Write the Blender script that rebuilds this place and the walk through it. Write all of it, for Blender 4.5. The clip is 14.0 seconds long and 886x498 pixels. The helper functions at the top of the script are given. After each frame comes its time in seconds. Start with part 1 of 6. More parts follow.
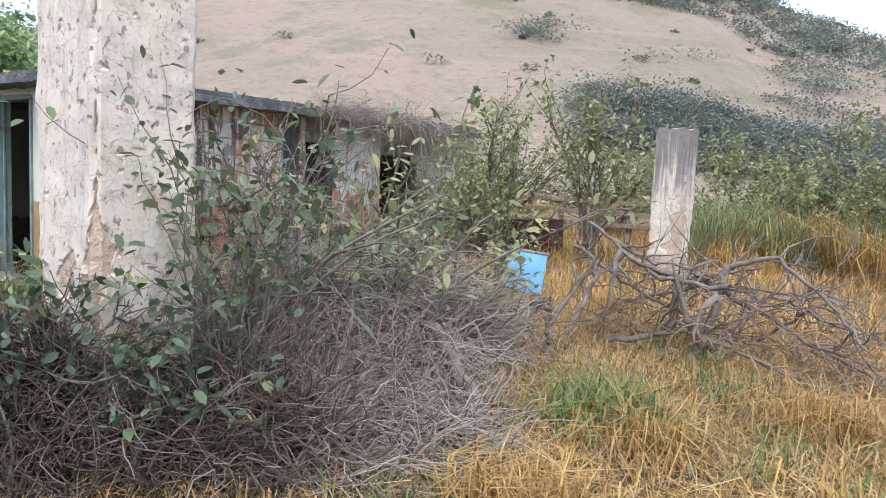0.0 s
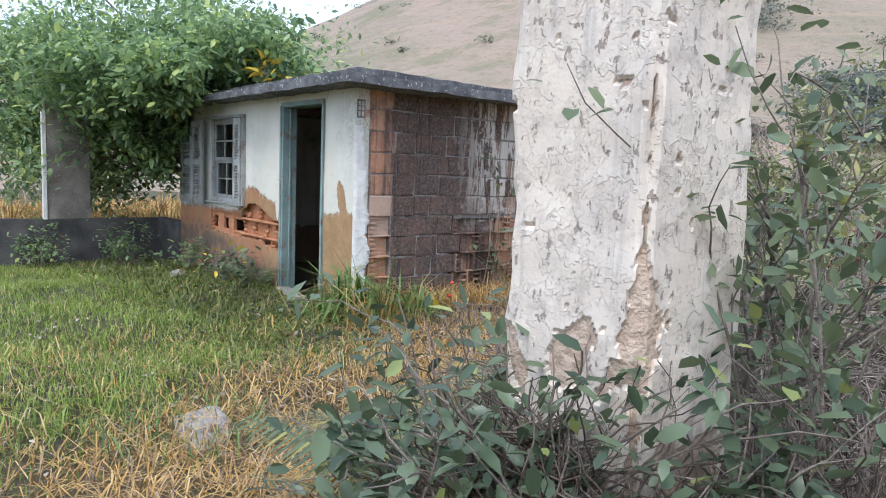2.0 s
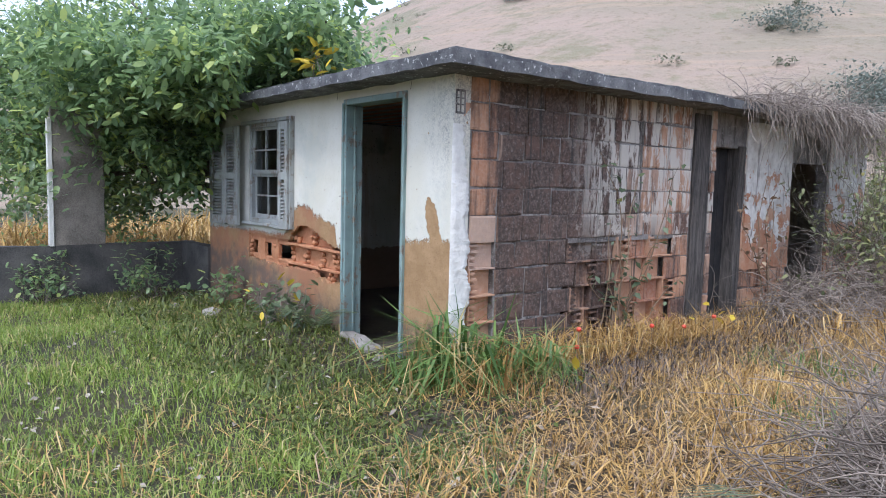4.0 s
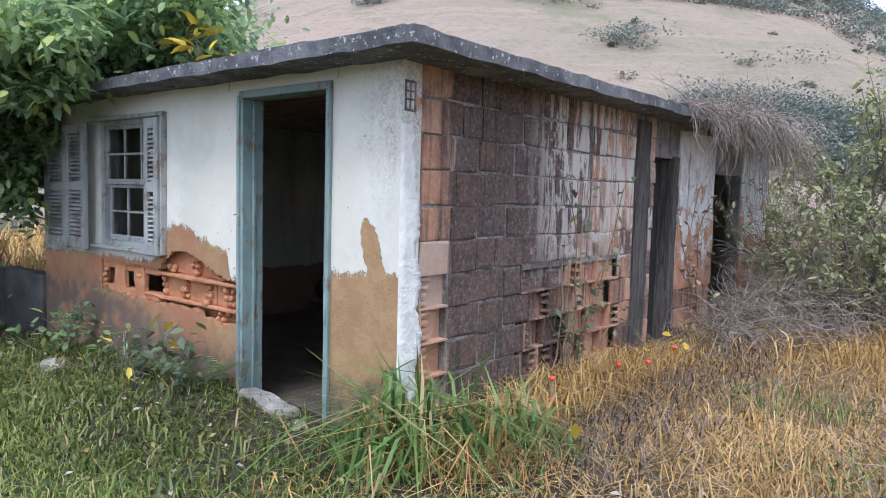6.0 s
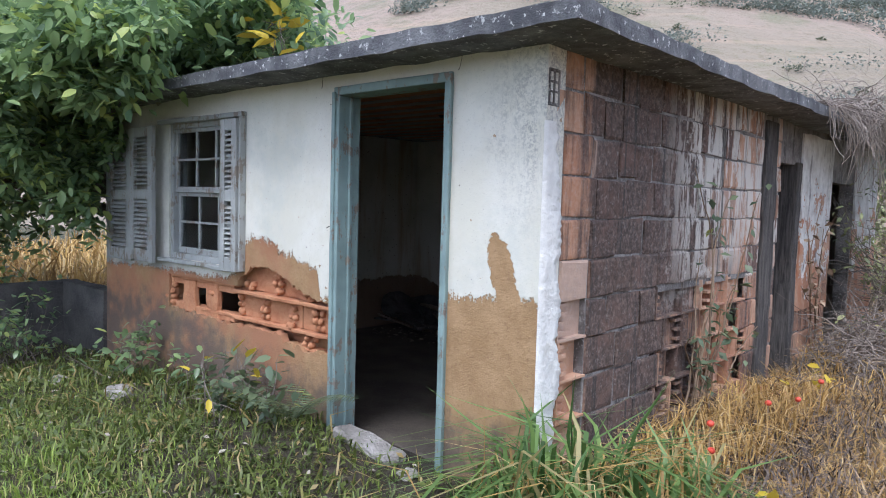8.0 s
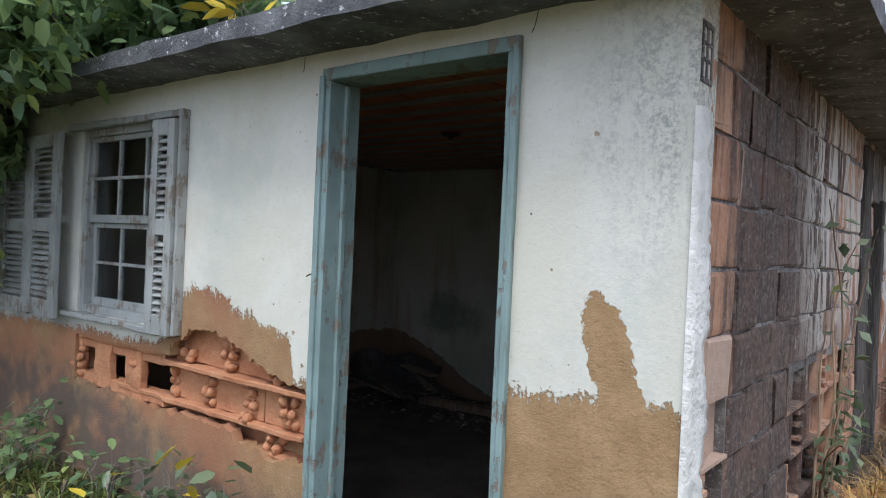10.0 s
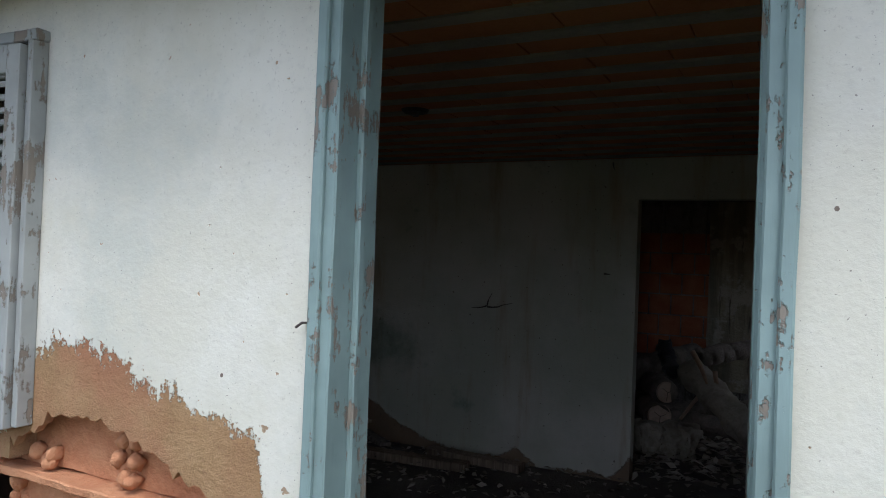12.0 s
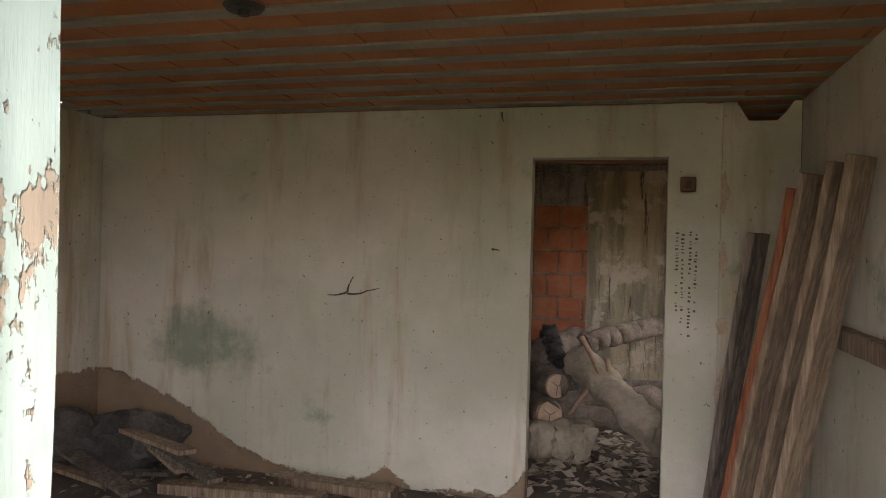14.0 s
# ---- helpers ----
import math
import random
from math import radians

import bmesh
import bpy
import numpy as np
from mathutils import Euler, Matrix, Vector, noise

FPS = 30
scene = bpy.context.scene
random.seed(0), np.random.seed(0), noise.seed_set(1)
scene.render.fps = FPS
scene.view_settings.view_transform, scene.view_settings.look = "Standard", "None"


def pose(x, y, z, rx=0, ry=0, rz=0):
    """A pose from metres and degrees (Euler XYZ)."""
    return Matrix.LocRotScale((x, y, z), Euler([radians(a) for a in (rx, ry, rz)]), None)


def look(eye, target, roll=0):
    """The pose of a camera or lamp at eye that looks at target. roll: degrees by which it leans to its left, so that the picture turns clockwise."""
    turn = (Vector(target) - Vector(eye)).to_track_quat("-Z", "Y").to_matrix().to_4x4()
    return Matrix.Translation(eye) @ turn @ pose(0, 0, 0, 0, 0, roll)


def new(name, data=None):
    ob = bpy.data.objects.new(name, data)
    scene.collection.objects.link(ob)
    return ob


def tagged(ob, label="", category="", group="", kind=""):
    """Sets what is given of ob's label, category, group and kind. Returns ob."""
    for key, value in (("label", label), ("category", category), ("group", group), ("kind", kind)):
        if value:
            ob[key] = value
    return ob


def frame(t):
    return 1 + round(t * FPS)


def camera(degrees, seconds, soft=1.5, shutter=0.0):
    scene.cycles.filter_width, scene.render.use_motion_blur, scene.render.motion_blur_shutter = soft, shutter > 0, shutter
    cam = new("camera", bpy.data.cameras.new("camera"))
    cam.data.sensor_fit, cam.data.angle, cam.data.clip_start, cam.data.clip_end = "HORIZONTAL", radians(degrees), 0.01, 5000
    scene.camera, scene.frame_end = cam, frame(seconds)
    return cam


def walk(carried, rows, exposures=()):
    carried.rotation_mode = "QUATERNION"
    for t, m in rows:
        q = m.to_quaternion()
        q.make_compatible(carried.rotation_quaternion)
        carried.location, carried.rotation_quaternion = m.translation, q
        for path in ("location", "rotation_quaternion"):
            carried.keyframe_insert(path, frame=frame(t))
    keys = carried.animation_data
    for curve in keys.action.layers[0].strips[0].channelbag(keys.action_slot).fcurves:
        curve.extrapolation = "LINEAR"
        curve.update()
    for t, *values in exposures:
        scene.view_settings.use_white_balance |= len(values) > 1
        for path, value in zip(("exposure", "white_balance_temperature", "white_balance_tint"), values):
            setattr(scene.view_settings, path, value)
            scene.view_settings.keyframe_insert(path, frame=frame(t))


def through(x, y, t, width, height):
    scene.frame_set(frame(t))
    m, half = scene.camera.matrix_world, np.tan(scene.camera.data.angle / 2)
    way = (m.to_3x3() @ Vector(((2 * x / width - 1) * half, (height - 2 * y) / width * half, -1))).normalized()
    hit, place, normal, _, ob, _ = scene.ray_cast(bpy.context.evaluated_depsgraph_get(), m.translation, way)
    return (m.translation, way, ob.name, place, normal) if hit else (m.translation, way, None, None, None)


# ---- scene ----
cam = camera(64.0, 14.0, soft=1.0)
PATH = [
    (0, (-0.032, 0.453, 1.604), (-1.202, 2.062, 1.401), 2.8),
    (0.5, (-0.498, 0.394, 1.583), (-1.8, 1.898, 1.372), 2.6),
    (1, (-0.925, 0.391, 1.57), (-2.329, 1.8, 1.358), 2.3),
    (1.5, (-1.378, 0.402, 1.588), (-2.84, 1.749, 1.37), 2.2),
    (2, (-1.841, 0.457, 1.59), (-3.38, 1.716, 1.373), 2.2),
    (2.5, (-2.311, 0.51, 1.582), (-3.88, 1.735, 1.39), 2.2),
    (3, (-2.772, 0.551, 1.562), (-4.344, 1.773, 1.369), 2.0),
    (3.2, (-2.961, 0.602, 1.56), (-4.547, 1.807, 1.373), 1.9),
    (5.3, (-4.511, 1.165, 1.587), (-5.903, 2.591, 1.418), 1.3),
    (5.5, (-4.626, 1.176, 1.586), (-5.975, 2.642, 1.422), 1.6),
    (6, (-4.897, 1.172, 1.619), (-6.166, 2.71, 1.461), 1.5),
    (6.5, (-5.026, 1.153, 1.623), (-6.25, 2.727, 1.47), 1.5),
    (7, (-5.181, 1.198, 1.603), (-6.451, 2.734, 1.44), 1.4),
    (7.5, (-5.437, 1.271, 1.613), (-6.75, 2.771, 1.457), 1.5),
    (8, (-5.709, 1.3, 1.609), (-7.046, 2.782, 1.474), 1.6),
    (8.2, (-5.864, 1.331, 1.596), (-7.173, 2.838, 1.466), 1.6),
    (10.3, (-7.067, 2.215, 1.571), (-8.296, 3.793, 1.574), 2.6),
    (10.5, (-7.199, 2.293, 1.543), (-8.417, 3.879, 1.553), 2.6),
    (11, (-7.574, 2.548, 1.546), (-8.733, 4.177, 1.563), 2.7),
    (11.5, (-7.794, 2.671, 1.568), (-8.901, 4.337, 1.596), 2.4),
    (12, (-8.118, 2.767, 1.59), (-9.022, 4.551, 1.615), 2.2),
    (12.5, (-8.282, 2.946, 1.571), (-9.073, 4.783, 1.582), 1.9),
    (12.8, (-8.362, 3.145, 1.55), (-9.104, 5.002, 1.557), 1.5),
    (13, (-8.429, 3.285, 1.552), (-9.119, 5.162, 1.562), 1.7),
    (13.5, (-8.502, 3.498, 1.53), (-9.143, 5.393, 1.538), 1.5),
    (14, (-8.618, 3.758, 1.531), (-9.123, 5.693, 1.523), 1.4),
]
walk(cam, [(t, look(eye, target, roll)) for t, eye, target, roll in PATH],
     [(0, 0.48, 5600, 12), (2.0, 0.4, 5420, 10), (3.2, 0.43, 5330, 13), (8.2, 0.5, 5280, 14), (10.3, 0.27, 5500, 10), (12.0, 0.33, 5450, 10), (13.0, 1.35, 6100, 14), (13.65, 2.02, 6900, 16), (13.9, 3.3, 7200, 19), (14, 3.58, 7250, 19)])

# ---- world, sun ----
world = bpy.data.worlds.new("sky")
scene.world = world
world.use_nodes = True
wn = world.node_tree
sky = wn.nodes.new("ShaderNodeTexSky")
sky.sky_type, sky.sun_disc = "NISHITA", False
sky.sun_elevation, sky.sun_rotation = radians(60), radians(148)
sky.air_density, sky.dust_density, sky.ozone_density = 0.6, 4.0, 0.3
wn.links.new(sky.outputs[0], wn.nodes["Background"].inputs[0])
wn.nodes["Background"].inputs[1].default_value = 0.10
# bright even overcast haze over the whole sky
haze = wn.nodes.new("ShaderNodeBackground")
haze.inputs[0].default_value, haze.inputs[1].default_value = (0.96, 0.98, 1.0, 1), 0.78
both = wn.nodes.new("ShaderNodeAddShader")
wn.links.new(wn.nodes["Background"].outputs[0], both.inputs[0])
wn.links.new(haze.outputs[0], both.inputs[1])
wn.links.new(both.outputs[0], wn.nodes["World Output"].inputs[0])
sun = new("sun", bpy.data.lights.new("sun", "SUN"))
sun.data.energy, sun.data.angle, sun.data.color = 1.45, radians(14), (1.0, 0.94, 0.84)
sun.matrix_world = look((0, 0, 0), (-math.sin(radians(148)) * math.cos(radians(60)), -math.cos(radians(148)) * math.cos(radians(60)), -math.sin(radians(60))))

# ---- materials ----
class Nodes:
    """A small builder for node materials."""

    def __init__(self, name, rough=0.85, metal=0.0):
        self.mat = bpy.data.materials.new(name)
        self.mat.use_nodes = True
        self.tree = self.mat.node_tree
        self.shader = self.tree.nodes["Principled BSDF"]
        self.shader.inputs["Roughness"].default_value = rough
        self.shader.inputs["Metallic"].default_value = metal
        self.where = self.tree.nodes.new("ShaderNodeNewGeometry")
        self.place = self.where.outputs["Position"]

    def put(self, socket, value):
        if isinstance(value, bpy.types.NodeSocket):
            self.tree.links.new(value, socket)
        elif isinstance(value, tuple) and len(value) == 3 and socket.type == "RGBA":
            socket.default_value = (*value, 1)
        else:
            socket.default_value = value

    def scaled(self, sx, sy, sz):
        n = self.tree.nodes.new("ShaderNodeMapping")
        self.put(n.inputs["Vector"], self.place)
        n.inputs["Scale"].default_value = (sx, sy, sz)
        return n.outputs[0]

    def noise(self, scale, detail=4, rough=0.6, vector=None, distort=0.0):
        n = self.tree.nodes.new("ShaderNodeTexNoise")
        self.put(n.inputs["Vector"], vector or self.place)
        n.inputs["Scale"].default_value, n.inputs["Detail"].default_value = scale, detail
        n.inputs["Roughness"].default_value, n.inputs["Distortion"].default_value = rough, distort
        return n.outputs[0]

    def cells(self, scale, vector=None):
        n = self.tree.nodes.new("ShaderNodeTexVoronoi")
        self.put(n.inputs["Vector"], vector or self.place)
        n.inputs["Scale"].default_value = scale
        return n.outputs["Distance"]

    def math(self, op, a, b=0.0, clamp=False):
        n = self.tree.nodes.new("ShaderNodeMath")
        n.operation, n.use_clamp = op, clamp
        self.put(n.inputs[0], a)
        self.put(n.inputs[1], b)
        return n.outputs[0]

    def step(self, value, low, high):
        n = self.tree.nodes.new("ShaderNodeMapRange")
        n.interpolation_type = "SMOOTHSTEP"
        self.put(n.inputs["Value"], value)
        n.inputs["From Min"].default_value, n.inputs["From Max"].default_value = low, high
        return n.outputs[0]

    def axis(self, k):
        n = self.tree.nodes.new("ShaderNodeSeparateXYZ")
        self.put(n.inputs[0], self.place)
        return n.outputs[k]

    def mix(self, fac, a, b):
        n = self.tree.nodes.new("ShaderNodeMix")
        n.data_type = "RGBA"
        self.put(n.inputs[0], fac)
        self.put(n.inputs[6], a)
        self.put(n.inputs[7], b)
        return n.outputs[2]

    def ramp(self, fac, stops):
        n = self.tree.nodes.new("ShaderNodeValToRGB")
        self.put(n.inputs[0], fac)
        e = n.color_ramp.elements
        while len(e) < len(stops):
            e.new(0.5)
        for el, (p, c) in zip(e, stops):
            el.position, el.color = p, (*c, 1)
        return n.outputs[0]

    def island(self):
        return self.where.outputs["Random Per Island"]

    def chance(self):
        return self.tree.nodes.new("ShaderNodeObjectInfo").outputs["Random"]

    def bump(self, height, depth=0.01, strength=1.0):
        n = self.tree.nodes.new("ShaderNodeBump")
        self.put(n.inputs["Height"], height)
        n.inputs["Distance"].default_value, n.inputs["Strength"].default_value = depth, strength
        self.put(self.shader.inputs["Normal"], n.outputs[0])

    def done(self, colour, rough=None):
        self.put(self.shader.inputs["Base Color"], colour)
        if rough is not None:
            self.put(self.shader.inputs["Roughness"], rough)
        return self.mat


def plain(name, a, b, scale=6.0, rough=0.85, metal=0.0, depth=0.004, fine=60.0):
    n = Nodes(name, rough, metal)
    big, small = n.noise(scale, 5), n.noise(fine, 3)
    n.bump(n.math("ADD", big, small), depth)
    return n.done(n.mix(n.step(n.math("ADD", big, n.math("MULTIPLY", small, 0.4)), 0.45, 0.95), a, b))


def leafy(name, dark, light, pale=None, share=0.06, gloss=0.5, through=0.25):
    """Leaf or blade: colour by the single leaf, with some light passing through."""
    n = Nodes(name, gloss)
    r = n.island()
    stops = [(0.0, dark), (0.75, light)]
    if pale:
        stops += [(1 - share - 0.01, light), (1 - share + 0.01, pale)]
    c = n.ramp(r, stops)
    c = n.mix(n.step(n.noise(1.3, 3), 0.35, 0.75), c, n.mix(0.35, c, dark))
    n.done(c)
    t = n.tree.nodes.new("ShaderNodeBsdfTranslucent")
    n.put(t.inputs[0], c)
    m = n.tree.nodes.new("ShaderNodeMixShader")
    m.inputs[0].default_value = through
    n.tree.links.new(n.shader.outputs[0], m.inputs[1])
    n.tree.links.new(t.outputs[0], m.inputs[2])
    n.tree.links.new(m.outputs[0], n.tree.nodes["Material Output"].inputs["Surface"])
    return n.mat


WHITE, OCHRE = (0.72, 0.695, 0.60), (0.34, 0.21, 0.095)


def front_paint():
    """White limewash over ochre render; the paint is worn off below a ragged line and in one tall patch."""
    n = Nodes("limewash_over_ochre_render", 0.9)
    x, z = n.axis(0), n.axis(2)
    rag = n.math("SUBTRACT", n.noise(9, 6, 0.7), 0.5)
    drips = n.math("SUBTRACT", n.noise(1, 5, 0.75, n.scaled(45, 45, 7)), 0.5)
    # height of the worn edge along the wall
    along = n.math("DIVIDE", n.math("ADD", x, 12.4), 5.0)
    edge = n.ramp(along, [(p, (v, v, v)) for p, v in ((0.0, 0.98), (0.43, 1.02), (0.465, 1.12), (0.475, 1.30), (0.52, 1.33),
                  (0.565, 1.24), (0.60, 1.20), (0.635, 1.16), (0.645, 0.99), (0.70, 1.0), (0.86, 1.13), (1.0, 1.16))])
    low = n.math("ADD", edge, n.math("ADD", n.math("ADD", n.math("MULTIPLY", rag, 0.16), n.math("MULTIPLY", drips, 0.10)), n.math("MULTIPLY", n.math("SUBTRACT", n.noise(70, 3, 0.7), 0.5), 0.16)))
    worn = n.step(n.math("SUBTRACT", low, z), -0.006, 0.006)
    # the tall patch beside the door
    px = n.math("DIVIDE", n.math("ADD", n.math("ADD", x, 7.785), n.math("MULTIPLY", n.math("SUBTRACT", z, 1.28), 0.30)), 0.072)
    pz = n.math("DIVIDE", n.math("SUBTRACT", z, 1.22), 0.24)
    r = n.math("ADD", n.math("POWER", n.math("ABSOLUTE", px), 2.0), n.math("POWER", n.math("ABSOLUTE", pz), 4.0))
    patch = n.step(n.math("ADD", r, n.math("ADD", n.math("MULTIPLY", rag, 2.0), n.math("MULTIPLY", n.math("SUBTRACT", n.noise(30, 4, 0.7), 0.5), 1.6))), 1.05, 1.0)
    # chips and nail holes
    chips = n.step(n.noise(24, 3, 0.55), 0.735, 0.745)
    bare = n.math("MAXIMUM", n.math("MAXIMUM", worn, patch), n.math("MULTIPLY", chips, 0.8))
    white = n.mix(n.step(n.noise(1, 4, 0.6, n.scaled(2.5, 2.5, 0.5)), 0.45, 0.8), WHITE, (0.66, 0.62, 0.52))
    white = n.mix(n.math("MULTIPLY", n.step(n.noise(30, 5, 0.7), 0.5, 0.75), 0.25), white, (0.45, 0.44, 0.4))
    white = n.mix(n.math("MULTIPLY", n.step(n.noise(90, 4, 0.8), 0.60, 0.66), 0.45), white, (0.42, 0.38, 0.32))
    white = n.mix(n.math("MULTIPLY", n.step(n.noise(1.3, 5, 0.7), 0.44, 0.64), 0.65), white, (0.63, 0.60, 0.48))
    white = n.mix(n.math("MULTIPLY", n.step(n.noise(0.9, 6, 0.75), 0.5, 0.7), 0.55), white, (0.52, 0.54, 0.48))
    white = n.mix(n.math("MULTIPLY", n.step(n.noise(130, 3, 0.6), 0.68, 0.71), 0.8), white, (0.20, 0.17, 0.14))
    # grey mould streaks that run down from the eave near the corner
    streak = n.noise(1, 5, 0.75, n.scaled(16, 16, 1.6))
    corner = n.step(n.math("ADD", x, n.math("MULTIPLY", n.noise(3), 0.5)), -7.72, -7.25)
    top = n.step(n.math("ADD", z, n.math("MULTIPLY", n.noise(4, 5, 0.7), 0.6)), 1.6, 2.3)
    specks = n.step(n.noise(55, 5, 0.8), 0.42, 0.60)
    mould = n.math("MULTIPLY", n.math("MULTIPLY", corner, top), n.math("MULTIPLY", n.step(streak, 0.32, 0.58), specks))
    # pits where the plaster has popped
    pits = n.step(n.math("ADD", n.cells(9.0), n.math("MULTIPLY", n.noise(60, 4, 0.7), 0.08)), 0.085, 0.075)
    white = n.mix(n.math("MULTIPLY", pits, n.step(n.noise(3.1, 2), 0.44, 0.5)), white, (0.16, 0.12, 0.09))
    # shade over the left end of the wall, painted in the same grey
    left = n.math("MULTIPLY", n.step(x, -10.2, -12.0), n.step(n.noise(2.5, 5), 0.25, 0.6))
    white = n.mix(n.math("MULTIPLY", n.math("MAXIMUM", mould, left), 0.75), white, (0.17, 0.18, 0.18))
    earth = n.mix(n.step(n.noise(7, 6, 0.7), 0.35, 0.7), OCHRE, (0.45, 0.29, 0.145))
    earth = n.mix(n.math("MULTIPLY", n.step(n.noise(60, 3), 0.55, 0.7), 0.5), earth, (0.24, 0.14, 0.07))
    red = n.math("MULTIPLY", n.step(x, -9.0, -9.6), n.step(n.noise(2.2, 4), 0.3, 0.6))
    earth = n.mix(red, earth, (0.36, 0.17, 0.085))
    wet = n.math("MULTIPLY", n.step(x, -9.5, -11.2), 0.30)
    damp = n.math("MULTIPLY", n.step(n.math("SUBTRACT", n.math("ADD", z, n.math("MULTIPLY", rag, 0.6)), wet), 0.60, 0.30), n.step(n.noise(5, 4), 0.22, 0.55))
    earth = n.mix(n.math("MULTIPLY", damp, 0.85), earth, (0.10, 0.085, 0.07))
    n.bump(n.math("SUBTRACT", n.math("ADD", n.math("MULTIPLY", n.noise(70, 4, 0.7), 0.16), n.math("MULTIPLY", n.noise(9, 3), 0.35)), n.math("MULTIPLY", bare, n.math("ADD", 0.5, n.math("MULTIPLY", n.noise(32, 6, 0.8), 1.1)))), 0.008)
    return n.done(n.mix(bare, white, earth))


def grimy_brick(name, clean=0.0):
    """Fired hollow clay brick, blackened by mould where the rain runs, with lime runs towards the doorway."""
    n = Nodes(name, 0.92)
    pick = n.chance()
    clay = n.ramp(pick, [(0.0, (0.36, 0.16, 0.09)), (0.3, (0.44, 0.22, 0.12)), (0.6, (0.48, 0.28, 0.17)), (0.8, (0.40, 0.27, 0.20)), (1.0, (0.46, 0.33, 0.25))])
    clay = n.mix(n.step(n.noise(25, 4), 0.35, 0.75), clay, n.mix(0.4, clay, (0.6, 0.42, 0.3)))
    y = n.axis(1)
    run = n.noise(1, 5, 0.7, n.scaled(10, 10, 0.8))
    blot = n.noise(3.0, 6, 0.7)
    near = n.math("MULTIPLY", n.step(y, 4.36, 4.60), n.step(y, 6.6, 5.3))
    amount = n.math("ADD", n.math("ADD", n.math("MULTIPLY", run, 0.9), n.math("MULTIPLY", blot, 0.55)), n.math("MULTIPLY", near, 0.42))
    amount = n.math("ADD", amount, n.math("MULTIPLY", n.math("SUBTRACT", pick, 0.5), -0.30))
    grime = n.step(n.math("ADD", amount, -clean), 0.72, 0.98)
    black = n.mix(n.step(n.noise(40, 4, 0.7), 0.4, 0.7), (0.042, 0.032, 0.028), (0.16, 0.118, 0.095))
    black = n.mix(n.step(n.noise(6, 5, 0.7), 0.45, 0.7), black, (0.125, 0.076, 0.057))
    c = n.mix(n.math("MULTIPLY", grime, 0.95), clay, black)
    lime = n.math("MULTIPLY", n.step(n.noise(1, 6, 0.75, n.scaled(9, 9, 1.3)), 0.47, 0.53), n.math("MULTIPLY", n.math("MULTIPLY", n.step(y, 5.2, 5.8), n.step(n.axis(2), 0.9, 1.5)), 0.9))
    blotch = n.math("MULTIPLY", n.step(n.noise(4.5, 6, 0.75), 0.54, 0.60), n.math("MULTIPLY", n.step(y, 5.0, 5.9), n.step(n.axis(2), 0.8, 1.2)))
    c = n.mix(n.math("MAXIMUM", lime, n.math("MULTIPLY", blotch, 0.75)), c, (0.60, 0.56, 0.49))
    drip = n.math("MULTIPLY", n.step(n.noise(1, 5, 0.7, n.scaled(13, 13, 0.5)), 0.56, 0.66), n.step(y, 4.35, 4.6))
    c = n.mix(n.math("MULTIPLY", drip, 0.85 if clean < 0.2 else 0.3), c, (0.040, 0.036, 0.034))
    speck = n.step(n.noise(38, 5, 0.8), 0.56, 0.64)
    c = n.mix(n.math("MULTIPLY", speck, 0.28), c, (0.45, 0.42, 0.39))
    n.bump(n.math("ADD", n.math("MULTIPLY", n.noise(1, 3, 0.6, n.scaled(6, 6, 60)), 0.3), n.noise(22, 6, 0.75)), 0.009)
    return n.done(c)


def old_mortar():
    n = Nodes("mouldy_mortar", 0.95)
    c = n.mix(n.step(n.noise(5, 6, 0.7), 0.35, 0.65), (0.13, 0.118, 0.108), (0.31, 0.285, 0.26))
    c = n.mix(n.step(n.noise(1, 5, 0.7, n.scaled(10, 10, 0.8)), 0.52, 0.66), c, (0.085, 0.075, 0.068))
    c = n.mix(n.step(n.noise(55, 4, 0.8), 0.55, 0.64), c, (0.38, 0.36, 0.335))
    n.bump(n.noise(50, 5, 0.7), 0.016)
    return n.done(c)


def broken_plaster():
    """White plaster flaking off orange bricks, more of it gone towards the ground."""
    n = Nodes("plaster_flaking_off_brick", 0.93)
    z = n.axis(2)
    gone = n.step(n.math("ADD", n.noise(4.2, 6, 0.7), n.math("MULTIPLY", n.math("SUBTRACT", 1.45, z), 0.22)), 0.52, 0.535)
    c = n.mix(n.step(n.noise(8, 5), 0.35, 0.7), (0.72, 0.70, 0.65), (0.52, 0.49, 0.44))
    c = n.mix(n.math("MULTIPLY", n.step(n.noise(1, 5, 0.7, n.scaled(14, 14, 1.2)), 0.54, 0.66), 0.8), c, (0.14, 0.12, 0.11))
    clay = n.mix(n.step(n.noise(6, 4), 0.35, 0.65), (0.42, 0.20, 0.11), (0.50, 0.32, 0.21))
    n.bump(n.math("SUBTRACT", n.math("MULTIPLY", n.noise(40, 4), 0.4), gone), 0.010)
    return n.done(n.mix(gone, c, clay))


def slab_concrete():
    """Lichened concrete, nearly black with pale spots."""
    n = Nodes("lichened_concrete", 0.95)
    c = n.mix(n.step(n.noise(4, 6, 0.7), 0.35, 0.7), (0.075, 0.075, 0.08), (0.20, 0.20, 0.20))
    c = n.mix(n.step(n.noise(26, 4, 0.7), 0.60, 0.66), c, (0.52, 0.52, 0.50))
    n.bump(n.noise(35, 5, 0.7), 0.015)
    return n.done(c)


